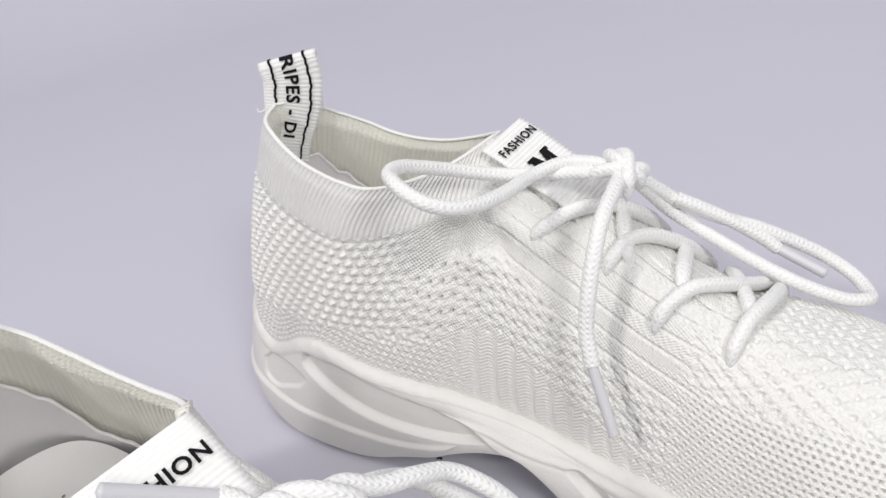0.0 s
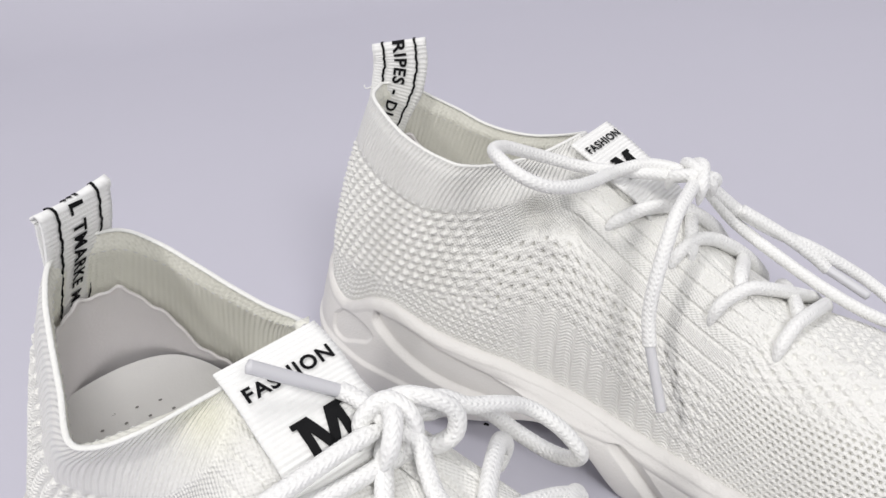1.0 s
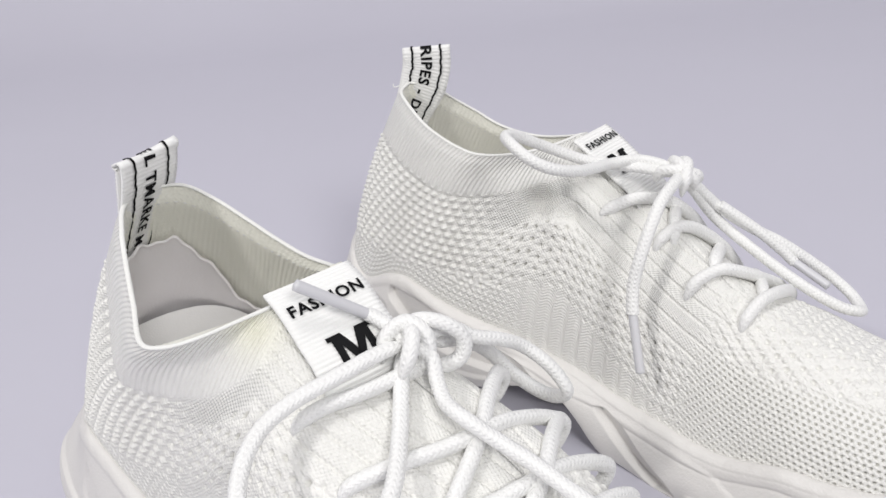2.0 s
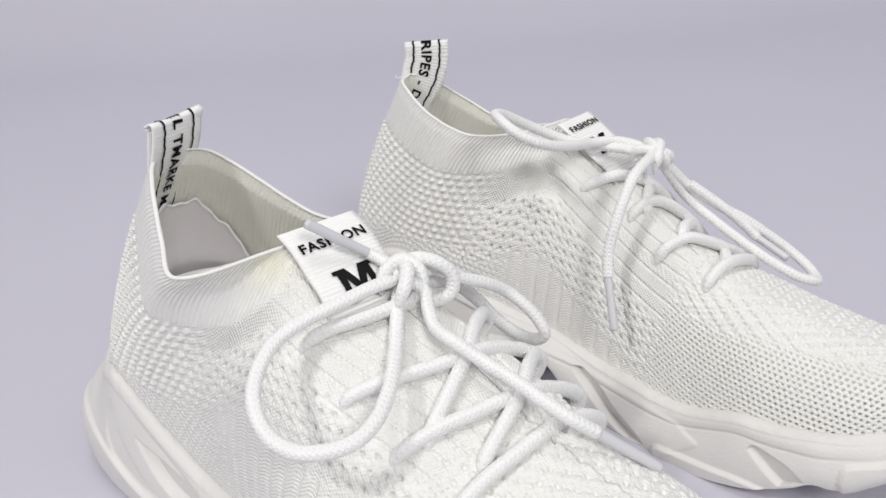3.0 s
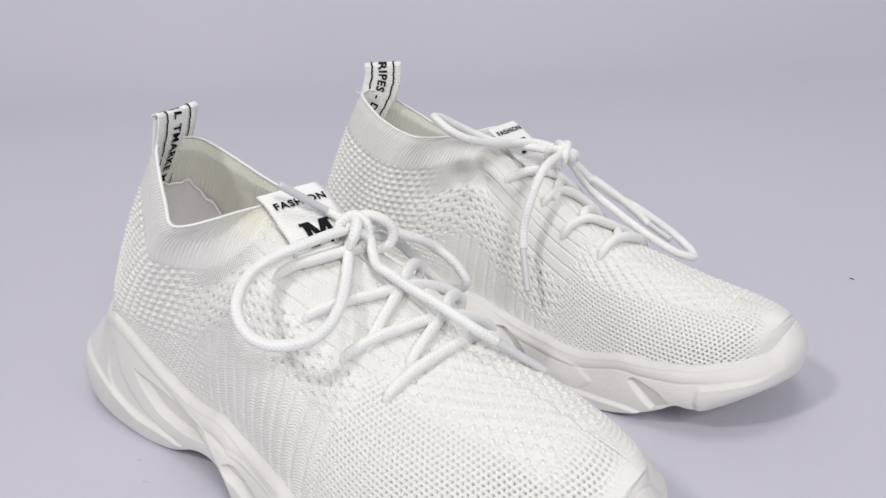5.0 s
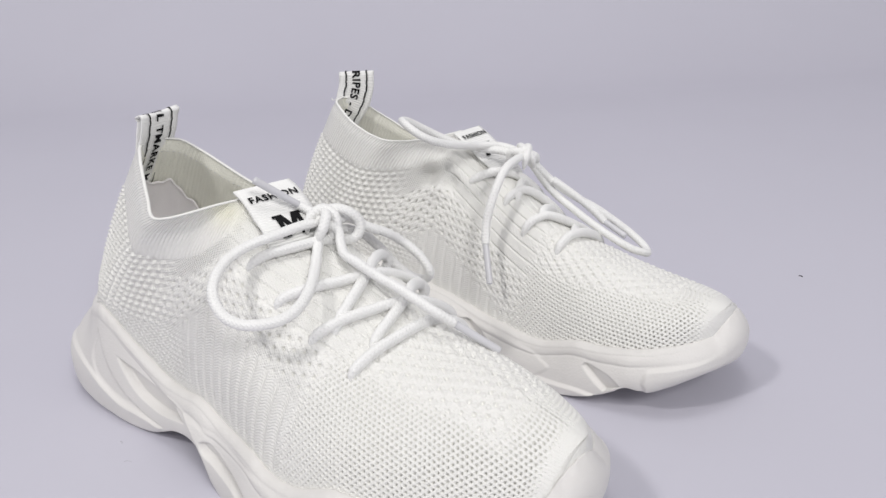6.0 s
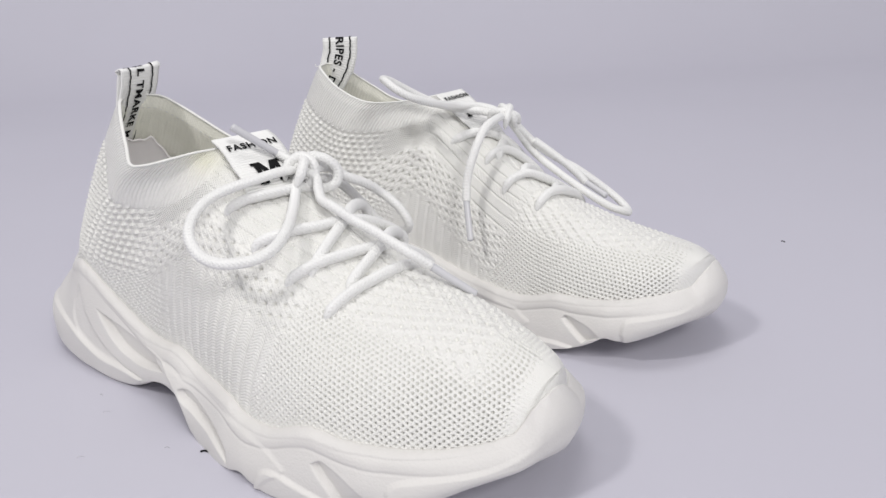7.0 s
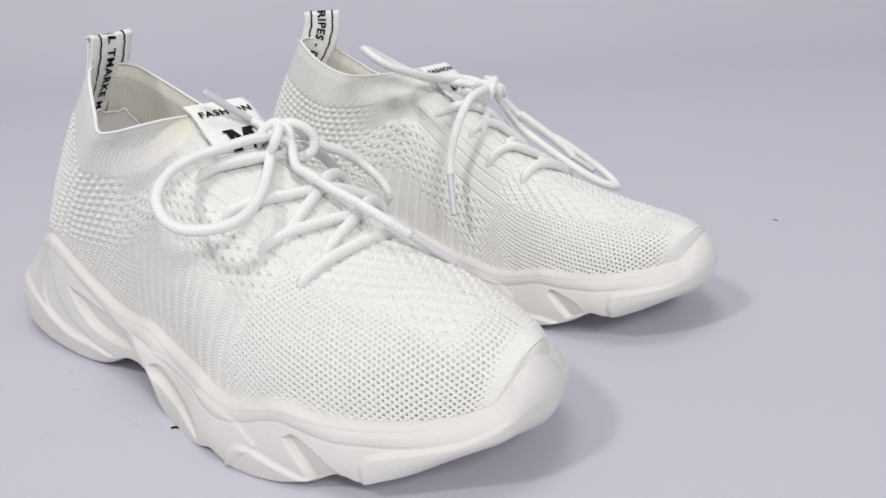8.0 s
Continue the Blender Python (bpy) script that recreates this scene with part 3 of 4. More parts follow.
def upper_mesh(sides, flip, stain=None):
    """Both sides of the knitted upper with the relief of the knit, joined along heel, instep and toe."""
    points, uvs, layers = [], [], {"rib": [], "chevron": [], "fine": [], "stain": []}
    ridge = sum(run_along(p, k)[:, -1] for p, k, _ in sides) / 2
    for p, k, outer in sides:
        h, masks, uv = knit_relief(p, k, outer, stain, ridge)
        out = normals(p) * (1 if outer else -1)
        edge = soft(np.linspace(0, 1, p.shape[1]), 0.025, 0.07)
        points.append(p + out * (h * edge)[..., None])
        uvs.append(uv)
        for key in layers:
            layers[key].append(masks[key].ravel())
    n, m = points[0].shape[:2]
    index = np.arange(2 * n * m).reshape(2, n, m)
    index[1, k:, -1], index[1, 0], index[1, -1] = index[0, k:, -1], index[0, 0], index[0, -1]
    faces = []
    for side, q in enumerate(index):
        f = np.stack([q[:-1, :-1], q[1:, :-1], q[1:, 1:], q[:-1, 1:]], -1).reshape(-1, 4)
        faces.append(f if (side == 0) != flip else f[:, ::-1])
    p = np.concatenate([q.reshape(-1, 3) for q in points]) * (1, -1 if flip else 1, 1)
    return raw_mesh("upper", p, np.concatenate(faces), np.concatenate([q.reshape(-1, 2) for q in uvs]), {key: np.concatenate(v) for key, v in layers.items()})


def inside_mesh(sides, flip, gap, rows, columns, top=None, name="lining"):
    """A sheet inside the upper, gap metres in from it, over a share of its rows and of the columns that end on the collar."""
    points = []
    for p, k, outer in sides:
        out = normals(p) * (1 if outer else -1)
        out[..., 1] *= (1 - np.exp(-((np.arange(len(p)) / 14) ** 2)))[:, None]
        out = unit(out)
        taper = soft(np.linspace(0, 1, p.shape[1]), 0.93, 0.995) * (1 - soft(np.arange(len(p)) / k, 0.9, 1.0))[:, None]
        thin = gap * (1 - 0.7 * taper) if top is None else np.full(p.shape[:2], gap)
        q = (p - out * thin[..., None])[: int(k * columns)]
        s = np.linspace(0, 1, q.shape[1])
        low, high = rows
        last = np.full(len(q), high) if top is None else top(np.arange(len(q)) / k, outer)
        at = low + (last - low)[:, None] * np.linspace(0, 1, 40)
        r = np.stack([[np.interp(at[i], s, q[i, :, c]) for c in range(3)] for i in range(0, len(q), 4)]).transpose(0, 2, 1)
        points.append(r[::-1] if outer else r[1:])
    p = np.concatenate(points)
    p = p * (1, -1 if flip else 1, 1)
    return grid_mesh(name, p, uv=np.stack([np.broadcast_to(arc(p, 0)[:, 30:31], p.shape[:2]), arc(p, 1)], -1))


def mirrored(points, flip):
    p = np.array(points, float)
    return p * (1, -1, 1) if flip else p


def footbed_mesh(flip):
    """The insole: a shallow dished sheet within the outline."""
    half = 60
    ring = np.concatenate([half_outline(True, half + 1)[:-1], half_outline(False, half + 1)[::-1][:-1]])
    ring[:, 0] = np.minimum(ring[:, 0], 0.15)
    mid = np.array([np.clip(ring[:, 0], 0.035, 0.13), 0 * ring[:, 0]]).T
    rows = []
    for f in np.linspace(1, 0, 14):
        q = mid + (ring - mid) * (0.56 * f)
        rows.append(np.c_[q, 0.058 - 0.022 * soft(q[:, 0], 0.03, 0.2) + 0.006 * f**4])
    return grid_mesh("insole", np.stack(rows, 1) * (1, -1 if flip else 1, 1), close_u=True)


def dots_mesh(flip):
    """Small round perforations in the insole, as shallow cups; their dark is painted-in shade."""
    verts, faces = [], []
    for i in range(8):
        for j in range(6):
            x, y = 0.008 + 0.0076 * i + (0.0038 if j % 2 else 0), -0.0155 + 0.0062 * j
            z = 0.0587 - 0.022 * float(soft(np.array(x), 0.03, 0.2))
            c = len(verts)
            verts += [(x + 0.0006 * math.cos(t), (y + 0.0006 * math.sin(t)), z) for t in np.linspace(0, 2 * math.pi, 8, endpoint=False)]
            verts += [(x, y, z - 0.0003)] * 1
            faces += [(c + t, c + (t + 1) % 8, c + (t + 2) % 8, c + 8) for t in range(0, 8, 2)]
    return raw_mesh("perforations", mirrored(verts, flip), faces)


def ribbon_points(centre, across, width, n, m, taper=0.0):
    """A woven ribbon along a centre line: its outer face, as a grid, with its normals and run."""
    c = even(centre, n)
    t = unit(np.gradient(c, axis=0))
    side = even(across, n) if np.ndim(across) > 1 else np.tile(across, (n, 1))
    side = unit(side - t * (side * t).sum(1, keepdims=True))
    nor = unit(np.cross(t, side))
    side = side * (1 - taper * soft(np.linspace(0, 1, n), 0.55, 1.0))[:, None]
    f = np.linspace(-0.5, 0.5, m)
    p = c[:, None] + side[:, None] * (f * width)[None, :, None]
    return p, nor, side, arc(p, 0)[:, m // 2]


def ribbon_mesh(centre, across, width, taper=0.0, thick=0.0009):
    n, m = 160, 14
    p, nor, _, run = ribbon_points(centre, across, width, n, m, taper)
    rib = 0.00016 * np.cos(2 * math.pi * run / 0.0014)[:, None, None]
    face = p + nor[:, None] * (thick / 2 + rib)
    back = p - nor[:, None] * (thick / 2)
    loop = np.concatenate([face, back[:, ::-1]], 1)
    return grid_mesh("ribbon", loop, close_v=True)


def text_verts(body, size, spread=1.0):
    """Vertices and triangles of one line of text, set from the origin along +x."""
    data = bpy.data.curves.new("line", "FONT")
    data.body, data.size, data.resolution_u, data.offset = body, size, 3, size * 0.03
    data.space_character = spread
    ob = new("line", data)
    bpy.context.view_layer.update()
    me = bpy.data.meshes.new_from_object(ob)
    bpy.data.objects.remove(ob)
    bm = bmesh.new()
    bm.from_mesh(me)
    bmesh.ops.triangulate(bm, faces=bm.faces)
    for _ in range(2):
        bmesh.ops.subdivide_edges(bm, edges=[e for e in bm.edges if e.calc_length() > size * 0.12], cuts=1)
        bmesh.ops.triangulate(bm, faces=bm.faces)
    bm.verts.index_update()
    v = np.array([q.co[:] for q in bm.verts])
    f = np.array([[q.index for q in face.verts] for face in bm.faces])
    bm.free()
    bpy.data.meshes.remove(me)
    return v, f


def on_ribbon(verts, faces, centre, across, width, lift, along=True, start=0.0, shift=0.0, mirror=False, taper=0.0):
    """Lays flat text (x along the line) on a ribbon: along its length, or across it."""
    p, nor, side, run = ribbon_points(centre, across, width, 200, 3, taper)
    mid = p[:, 1]
    go, cross = (verts[:, 0], verts[:, 1]) if along else (-verts[:, 1], verts[:, 0])
    l = np.clip(start + go, 0, run[-1])
    at = lambda q: np.stack([np.interp(l, run, q[:, c]) for c in range(3)], 1)
    w = shift + (cross if not mirror else -cross)
    out = at(mid) + at(side) * w[:, None] + at(nor) * lift
    return raw_mesh("writing", out, faces if not mirror else faces[:, ::-1])


def strip_on_ribbon(centre, across, width, shift, wide, lift, taper=0.0, name="stripe"):
    """A woven dark line along a ribbon, a little uneven."""
    p, nor, side, run = ribbon_points(centre, across, width, 160, 3, taper)
    wob = 0.00018 * np.sin(run * 900) + 0.00012 * np.sin(run * 2300 + 1)
    q = np.stack([p[:, 1] + side * (shift + wob + s * wide)[:, None] + nor * lift for s in (-0.5, 0.5)], 1)
    return grid_mesh(name, q)


def patch_top(a, outer):
    """Upper edge of the heel lining, as a share of the upper's rows: highest at the heel, a little wavy, running out forwards."""
    return 0.72 - 0.50 * soft(a, 0.08, 0.72) + (0.014 * np.sin((46 if outer else -40) * a + 0.6) + 0.008 * np.sin((95 if outer else -90) * a)) * (1 - soft(a, 0.4, 0.7))


def stitch_mesh(sides, flip):
    """A row of short raised stitches on the lining, a little below the collar's edge."""
    verts, faces = [], []
    for p, k, outer in sides:
        out = normals(p) * (1 if outer else -1)
        row = p.shape[1] - 1 - int(0.0048 / np.linalg.norm(p[k // 2, -1] - p[k // 2, -2]))
        line = (p - out * 0.0029)[:k, row]
        run = arc(line, 0)
        for s in np.arange(0.001, run[-1] - 0.001, 0.0029):
            c, e = (np.array([np.interp(s + d, run, line[:, q]) for q in range(3)]) for d in (0.0, 0.0018))
            i = min(int(np.searchsorted(run, s)), k - 1)
            n, t = out[i, row], unit(e - c)
            b = np.cross(n, t) * 0.00035
            c0 = len(verts)
            mid = (c + e) / 2
            verts += [c, mid + b, e, mid - b, mid - n * 0.0004]
            faces += [(c0, c0 + 1, c0 + 4, c0 + 4), (c0 + 1, c0 + 2, c0 + 4, c0 + 4), (c0 + 2, c0 + 3, c0 + 4, c0 + 4), (c0 + 3, c0, c0 + 4, c0 + 4)]
    return raw_mesh("stitching", np.array(verts) * (1, -1 if flip else 1, 1), [f[:3] for f in faces])


class Sneaker:
    """One shoe with all its parts. flip: a left shoe. The collar's lines, the instep's sideways place and the laces differ from shoe to shoe."""

    def __init__(self, m, flip, label, collar_out, collar_in, ridge_y, form, dents=(), stain=None):
        self.flip = flip
        self.shoe = tagged(new("sneaker"), label, "sneaker", group="pair of sneakers")
        n, rows = 820, 272
        forms = [upper_side(True, collar_out, ridge_y, form, n, rows), upper_side(False, collar_in, ridge_y, form, n, rows)]
        grids = [even_rows(p) for p, _ in forms]
        blend_instep(*grids, forms[0][1])
        k = forms[0][1]
        near = np.exp(-(((np.arange(n) - k) / 16) ** 2))[:, None, None]
        for p in grids:
            for _ in range(40):
                p[1:-1, :-1] += 0.5 * near[1:-1] * ((p[:-2, :-1] + p[2:, :-1]) / 2 - p[1:-1, :-1])
        for p, sign in zip(grids, (1, -1)):
            hollow = sum(deep * np.exp(-(((p - np.array(place)) / size) ** 2).sum(-1)) for place, size, deep in dents)
            p -= normals(p) * sign * hollow[..., None]
        self.sides = [(grids[0], forms[0][1], True), (grids[1], forms[1][1], False)]
        part("sole", sole_mesh(flip), FOAM, self.shoe, "sculpted off-white foam sole")
        upper = part("upper", upper_mesh(self.sides, flip, stain), KNIT, self.shoe, "white knitted upper with openwork zones")
        self.upper = upper
        ring = np.concatenate([even(collar_out, 120), even(collar_in, 120)[::-1][1:-1]])
        part("collar_edge", self.edge_mesh(ring), EDGE, upper, "folded knitted collar edge")
        part("lining", inside_mesh(self.sides, flip, 0.0030, (0.05, 0.998), 1.25), LINING, self.shoe, "cream ribbed inner lining")
        heel = part("heel_lining", inside_mesh(self.sides, flip, 0.0050, (0.02, 0.6), 0.72, patch_top, "heel_lining"), SATIN, self.shoe, "smooth pale pink heel lining")
        hem = [tuple(heel.data.vertices[i].co) for i in range(39, len(heel.data.vertices), 40)]
        part("hem", tube_mesh("hem", hem, 0.0006, 0.0008, 8), SATIN, heel, "folded upper edge")
        part("insole", footbed_mesh(flip), INSOLE, self.shoe, "perforated white insole")
        part("perforations", dots_mesh(flip), HOLE_SHADE, self.shoe)
        part("stitching", stitch_mesh(self.sides, flip), EDGE, self.shoe, "row of white stitches below the collar")
        self.cloud = np.concatenate([p[:, 70:].reshape(-1, 3) for p, _, _ in self.sides])
        self.m = m

    def edge_mesh(self, ring):
        c = mirrored(ring, self.flip)
        t = unit(np.roll(c, -1, 0) - np.roll(c, 1, 0))
        up = np.tile((0, 0, 1.0), (len(c), 1))
        side = unit(np.cross(t, up))
        up = np.cross(side, t)
        ang = np.linspace(0, 2 * math.pi, 12, endpoint=False)
        inn = c - np.mean(c, 0)
        sign = np.sign((side[:, :2] * inn[:, :2]).sum(1))[:, None]
        base = c - side * sign * 0.0007
        p = base[:, None] + 0.0004 * (1.9 * np.cos(ang)[:, None] * side[:, None] + 1.3 * np.sin(ang)[:, None] * up[:, None])
        return grid_mesh("collar_edge", p, close_u=True, close_v=True)

    def top(self, x, y):
        """Height of the upper at a place seen from above (right-shoe form)."""
        d = (self.cloud[:, 0] - x) ** 2 + (self.cloud[:, 1] - y) ** 2
        return float(self.cloud[d < d.min() + 1e-6, 2].max())

    def add(self, name, me, material, label="", parent=None):
        return part(name, me, material, parent or self.shoe, label)

    def lace(self, path, name="lace", end=False, parent=None, flat=0.92, radius=0.0021):
        return self.add(name, tube_mesh(name, mirrored(path, self.flip), radius, 0.0004, 28, 0.00022, 0.0 if end else 0.006, flat), LACE, parent=parent)

    def aglet(self, a, b, parent):
        a, b = np.array(a, float), np.array(b, float)
        self.add("aglet", tube_mesh("aglet", mirrored([a, a + (b - a) * 0.33, a + (b - a) * 0.66, b], self.flip), 0.0016, 0.0005, 18, 0, 0.0005), AGLET, "grey plastic lace tip", parent)

    def over(self, a, b, lift, bow=0.0):
        """A lace path across the instep from eyelet a to eyelet b."""
        (xa, ya), (xb, yb) = a, b
        out = []
        for f in (-0.02, 0.0, 0.06, 0.2, 0.36, 0.5, 0.64, 0.8, 0.94, 1.0, 1.02):
            x, y = xa + (xb - xa) * f + bow * math.sin(math.pi * f), ya + (yb - ya) * f
            out.append((x, y, self.top(x, y) + (-0.003 if f in (-0.02, 1.02) else -0.0008 if f in (0.0, 1.0) else 0.0006 if f in (0.06, 0.94) else 0.0013 + lift * math.sin(math.pi * f))))
        return out

    def finish(self):
        self.shoe.matrix_world = self.m
        return self.shoe


def strap(shoe, eyelet, bight, root, bow=0.0, dip=-0.004):
    """A lace from an eyelet (x, y) over the instep to a bight (x, y, z) that stands off the other side, and back into the upper."""
    (xa, ya), b = eyelet, np.array(bight)
    out = []
    for f in (-0.02, 0.0, 0.06, 0.2, 0.36, 0.5):
        x, y = xa + (b[0] - xa) * f + bow * math.sin(math.pi * max(f, 0)), ya + (b[1] - ya) * f
        out.append((x, y, shoe.top(x, y) + (dip if f < 0 else -0.0008 if f == 0 else 0.0006 if f == 0.06 else 0.0014)))
    a = np.array(out[-1])
    out += [tuple(a + (b - a) * f + np.array((0, 0, 0.003 * math.sin(math.pi * f)))) for f in (0.35, 0.7, 0.95)]
    out += [tuple(b + (0.0, 0.0015, -0.003)), tuple(b + (-0.001, -0.001, -0.0075)), tuple(b + (-0.002, -0.007, -0.0095))]
    shoe.lace(out, parent=root, flat=0.84, radius=0.0024)


def crossed(shoe, over, under, root):
    """Crossed laces between pairs of eyelets, (x, y) each, and how far they bow towards the toe: the under ones dip below the eyestay's edge."""
    for a, b, bow in under:
        shoe.lace(shoe.over(a, b, -0.0004, bow), parent=root, flat=0.84, radius=0.0024)
    for a, b, bow in over:
        shoe.lace(shoe.over(a, b, 0.0012, bow), parent=root, flat=0.84, radius=0.0024)


# the right shoe, nearer to the light table's edge
right_out = [(0.026, 0.003, 0.1225), (0.0325, -0.008, 0.1225), (0.044, -0.016, 0.1205), (0.0535, -0.0217, 0.1155), (0.066, -0.0285, 0.1085), (0.0775, -0.0345, 0.104),
             (0.086, -0.0325, 0.1043), (0.093, -0.0255, 0.106), (0.097, -0.0155, 0.107), (0.099, -0.004, 0.1068), (0.1, 0.006, 0.1075)]
right_in = [(0.026, 0.003, 0.1225), (0.03, 0.0145, 0.1205), (0.038, 0.0205, 0.115), (0.05, 0.0235, 0.109), (0.06, 0.0255, 0.1042), (0.071, 0.0275, 0.1),
            (0.083, 0.0275, 0.1), (0.093, 0.0235, 0.1035), (0.099, 0.0155, 0.1065), (0.1, 0.006, 0.1075)]
left_out = [(0.014, -0.002, 0.1175), (0.019, -0.0105, 0.1145), (0.027, -0.0185, 0.1065), (0.035, -0.0235, 0.1005), (0.0435, -0.0255, 0.096), (0.054, -0.0265, 0.0936),
            (0.066, -0.0275, 0.093), (0.08, -0.027, 0.0955), (0.092, -0.0225, 0.1), (0.096, -0.0125, 0.1035)]
left_in = [(0.014, -0.002, 0.1175), (0.02, 0.0095, 0.1175), (0.03, 0.0165, 0.1155), (0.0425, 0.0212, 0.1105), (0.0525, 0.0228, 0.107), (0.061, 0.023, 0.1044),
           (0.0705, 0.0225, 0.1028), (0.081, 0.017, 0.1025), (0.091, 0.005, 0.103), (0.096, -0.0125, 0.1035)]

RIGHT = pose(-0.060, 0.045, 0, 0, 0, -2.1)
LEFT = pose(-0.054, 0.181, 0, 0, 0, -2.0)

right = Sneaker(RIGHT, False, "white knitted sneaker with loosely tied bow, on a pale sheet", right_out, right_in, (0.007, 0.0114), (RIDGE_R, LEAN_R, LEAN_R_IN), [((0.108, -0.030, 0.095), 0.010, 0.0018), ((0.128, -0.046, 0.066), 0.012, 0.0016)], (0.1, -0.013, 0.106))
left = Sneaker(LEFT, True, "white knitted sneaker with lace end hanging, beside its mate", left_out, left_in, (-0.0125, 0.0086), (RIDGE_L, LEAN_L, LEAN_L), [((0.0942, 0.0155, 0.0860), 0.0055, 0.0060), ((0.1000, 0.0180, 0.0800), 0.006, -0.0025), ((0.1070, 0.0135, 0.0832), 0.004, 0.0035), ((0.085, 0.030, 0.083), 0.012, 0.0015)])

# laces of the right shoe
knot = (0.1321, 0.0107, 0.0985)
bow = right.lace([knot, (0.130, 0.002, 0.0995), (0.127, -0.010, 0.0985), (0.1235, -0.022, 0.0968), (0.1225, -0.0315, 0.0942), (0.126, -0.0405, 0.0905), (0.132, -0.0465, 0.0865),
                  (0.1395, -0.0485, 0.082), (0.147, -0.0465, 0.0795), (0.153, -0.041, 0.079), (0.1562, -0.034, 0.0795), (0.1555, -0.026, 0.081), (0.151, -0.0165, 0.0835),
                  (0.1435, -0.0065, 0.0865), (0.1365, 0.002, 0.0905), (0.1325, 0.0075, 0.0955), knot], "shoelace")
tagged(bow, "white braided round shoelace tied in a bow")
right.lace([knot, (0.1335, 0.024, 0.0965), (0.1375, 0.030, 0.0915), (0.1402, 0.038, 0.087), (0.1425, 0.0455, 0.081), (0.149, 0.049, 0.0745), (0.1535, 0.0505, 0.067), (0.149, 0.0515, 0.062),
            (0.1415, 0.0515, 0.0615), (0.134, 0.0495, 0.066), (0.1305, 0.0435, 0.076), (0.131, 0.032, 0.087), (0.131, 0.0185, 0.0935)], parent=bow)
right.lace([knot, (0.1378, 0.0125, 0.0955), (0.142, 0.0098, 0.0905), (0.1475, 0.0065, 0.0885), (0.1545, 0.0055, 0.0875), (0.163, 0.008, 0.0825), (0.172, 0.0092, 0.0795), (0.1815, 0.0095, 0.0765),
            (0.189, 0.0115, 0.0725), (0.1945, 0.0165, 0.067)], end=True, parent=bow)
right.aglet((0.194, 0.016, 0.0675), (0.2085, 0.0265, 0.0545), bow)
right.lace([knot, (0.1275, 0.0105, 0.1008), (0.1225, 0.0103, 0.1025), (0.1195, 0.0092, 0.104)], end=True, parent=bow)
right.aglet((0.1203, 0.0095, 0.1035), (0.1103, -0.0055, 0.1176), bow)
right.lace([(0.126, 0.013, 0.095), (0.1275, 0.0145, 0.1), (0.1325, 0.0165, 0.1028), (0.1375, 0.0195, 0.1015), (0.1405, 0.0225, 0.097), (0.1405, 0.021, 0.0915), (0.1365, 0.0165, 0.0895), (0.131, 0.013, 0.0915)], parent=bow)
right.lace([(0.1285, 0.004, 0.0945), (0.1275, 0.0075, 0.1005), (0.1305, 0.0125, 0.1035), (0.1355, 0.014, 0.1005), (0.1365, 0.0125, 0.0945), (0.133, 0.009, 0.0905)], parent=bow)
right.lace([(0.1355, 0.003, 0.0925), (0.1365, 0.0065, 0.099), (0.134, 0.0105, 0.1025), (0.1285, 0.013, 0.1), (0.127, 0.0115, 0.0935)], parent=bow)
crossed(right, [((0.1211, -0.0207), (0.1345, 0.012), 0.003)], [], bow)
strap(right, (0.161, -0.0144), (0.1402, 0.0365, 0.0766), bow, 0.004)
strap(right, (0.1751, -0.0089), (0.1579, 0.0402, 0.0652), bow, 0.004)
strap(right, (0.1383, -0.0220), (0.1590, 0.0385, 0.0665), bow, 0.006)
strap(right, (0.1565, -0.0222), (0.1731, 0.0391, 0.0575), bow, 0.005)
strap(right, (0.1761, -0.0219), (0.1835, 0.0340, 0.0560), bow, 0.002)

# laces of the left shoe
knot = (0.1375, -0.0125, 0.0945)
bow = left.lace([knot, (0.131, -0.010, 0.0985), (0.1235, -0.0055, 0.1005), (0.119, 0.005, 0.102), (0.1195, 0.018, 0.105), (0.1195, 0.03, 0.1085), (0.1165, 0.0395, 0.1125), (0.111, 0.0435, 0.1165),
                 (0.104, 0.0425, 0.1195), (0.0975, 0.0375, 0.1195), (0.0955, 0.0305, 0.1175), (0.097, 0.022, 0.1125), (0.1005, 0.0135, 0.107), (0.107, 0.006, 0.102), (0.116, 0.0005, 0.0995), (0.127, -0.005, 0.098), knot], "shoelace")
tagged(bow, "white braided round shoelace tied in a bow")
hang = left.lace([knot, (0.1405, -0.003, 0.0965), (0.1425, 0.0115, 0.095), (0.143, 0.02, 0.0885), (0.1425, 0.0255, 0.0795), (0.142, 0.029, 0.07), (0.1438, 0.0325, 0.061)], end=True, parent=bow)
left.aglet((0.1437, 0.0324, 0.0615), (0.151, 0.0395, 0.043), bow)
left.lace([knot, (0.1395, -0.0175, 0.0885), (0.1455, -0.0225, 0.0770), (0.1525, -0.0240, 0.0707), (0.161, -0.0232, 0.0664), (0.170, -0.0215, 0.0627), (0.179, -0.0212, 0.0585), (0.187, -0.0228, 0.0540), (0.1945, -0.0262, 0.0495),
           (0.199, -0.031, 0.0468), (0.1985, -0.0365, 0.0448), (0.193, -0.0430, 0.0457), (0.185, -0.0445, 0.0502), (0.177, -0.0415, 0.0565), (0.168, -0.0355, 0.0645), (0.158, -0.0295, 0.0712), (0.148, -0.0245, 0.0790), (0.1405, -0.018, 0.0895), knot], parent=bow)
left.lace([(0.149, -0.0225, 0.081), (0.16, -0.0295, 0.071), (0.1685, -0.034, 0.0625), (0.1735, -0.0355, 0.0575)], end=True, parent=bow)
left.aglet((0.173, -0.0353, 0.058), (0.188, -0.032, 0.053), bow)
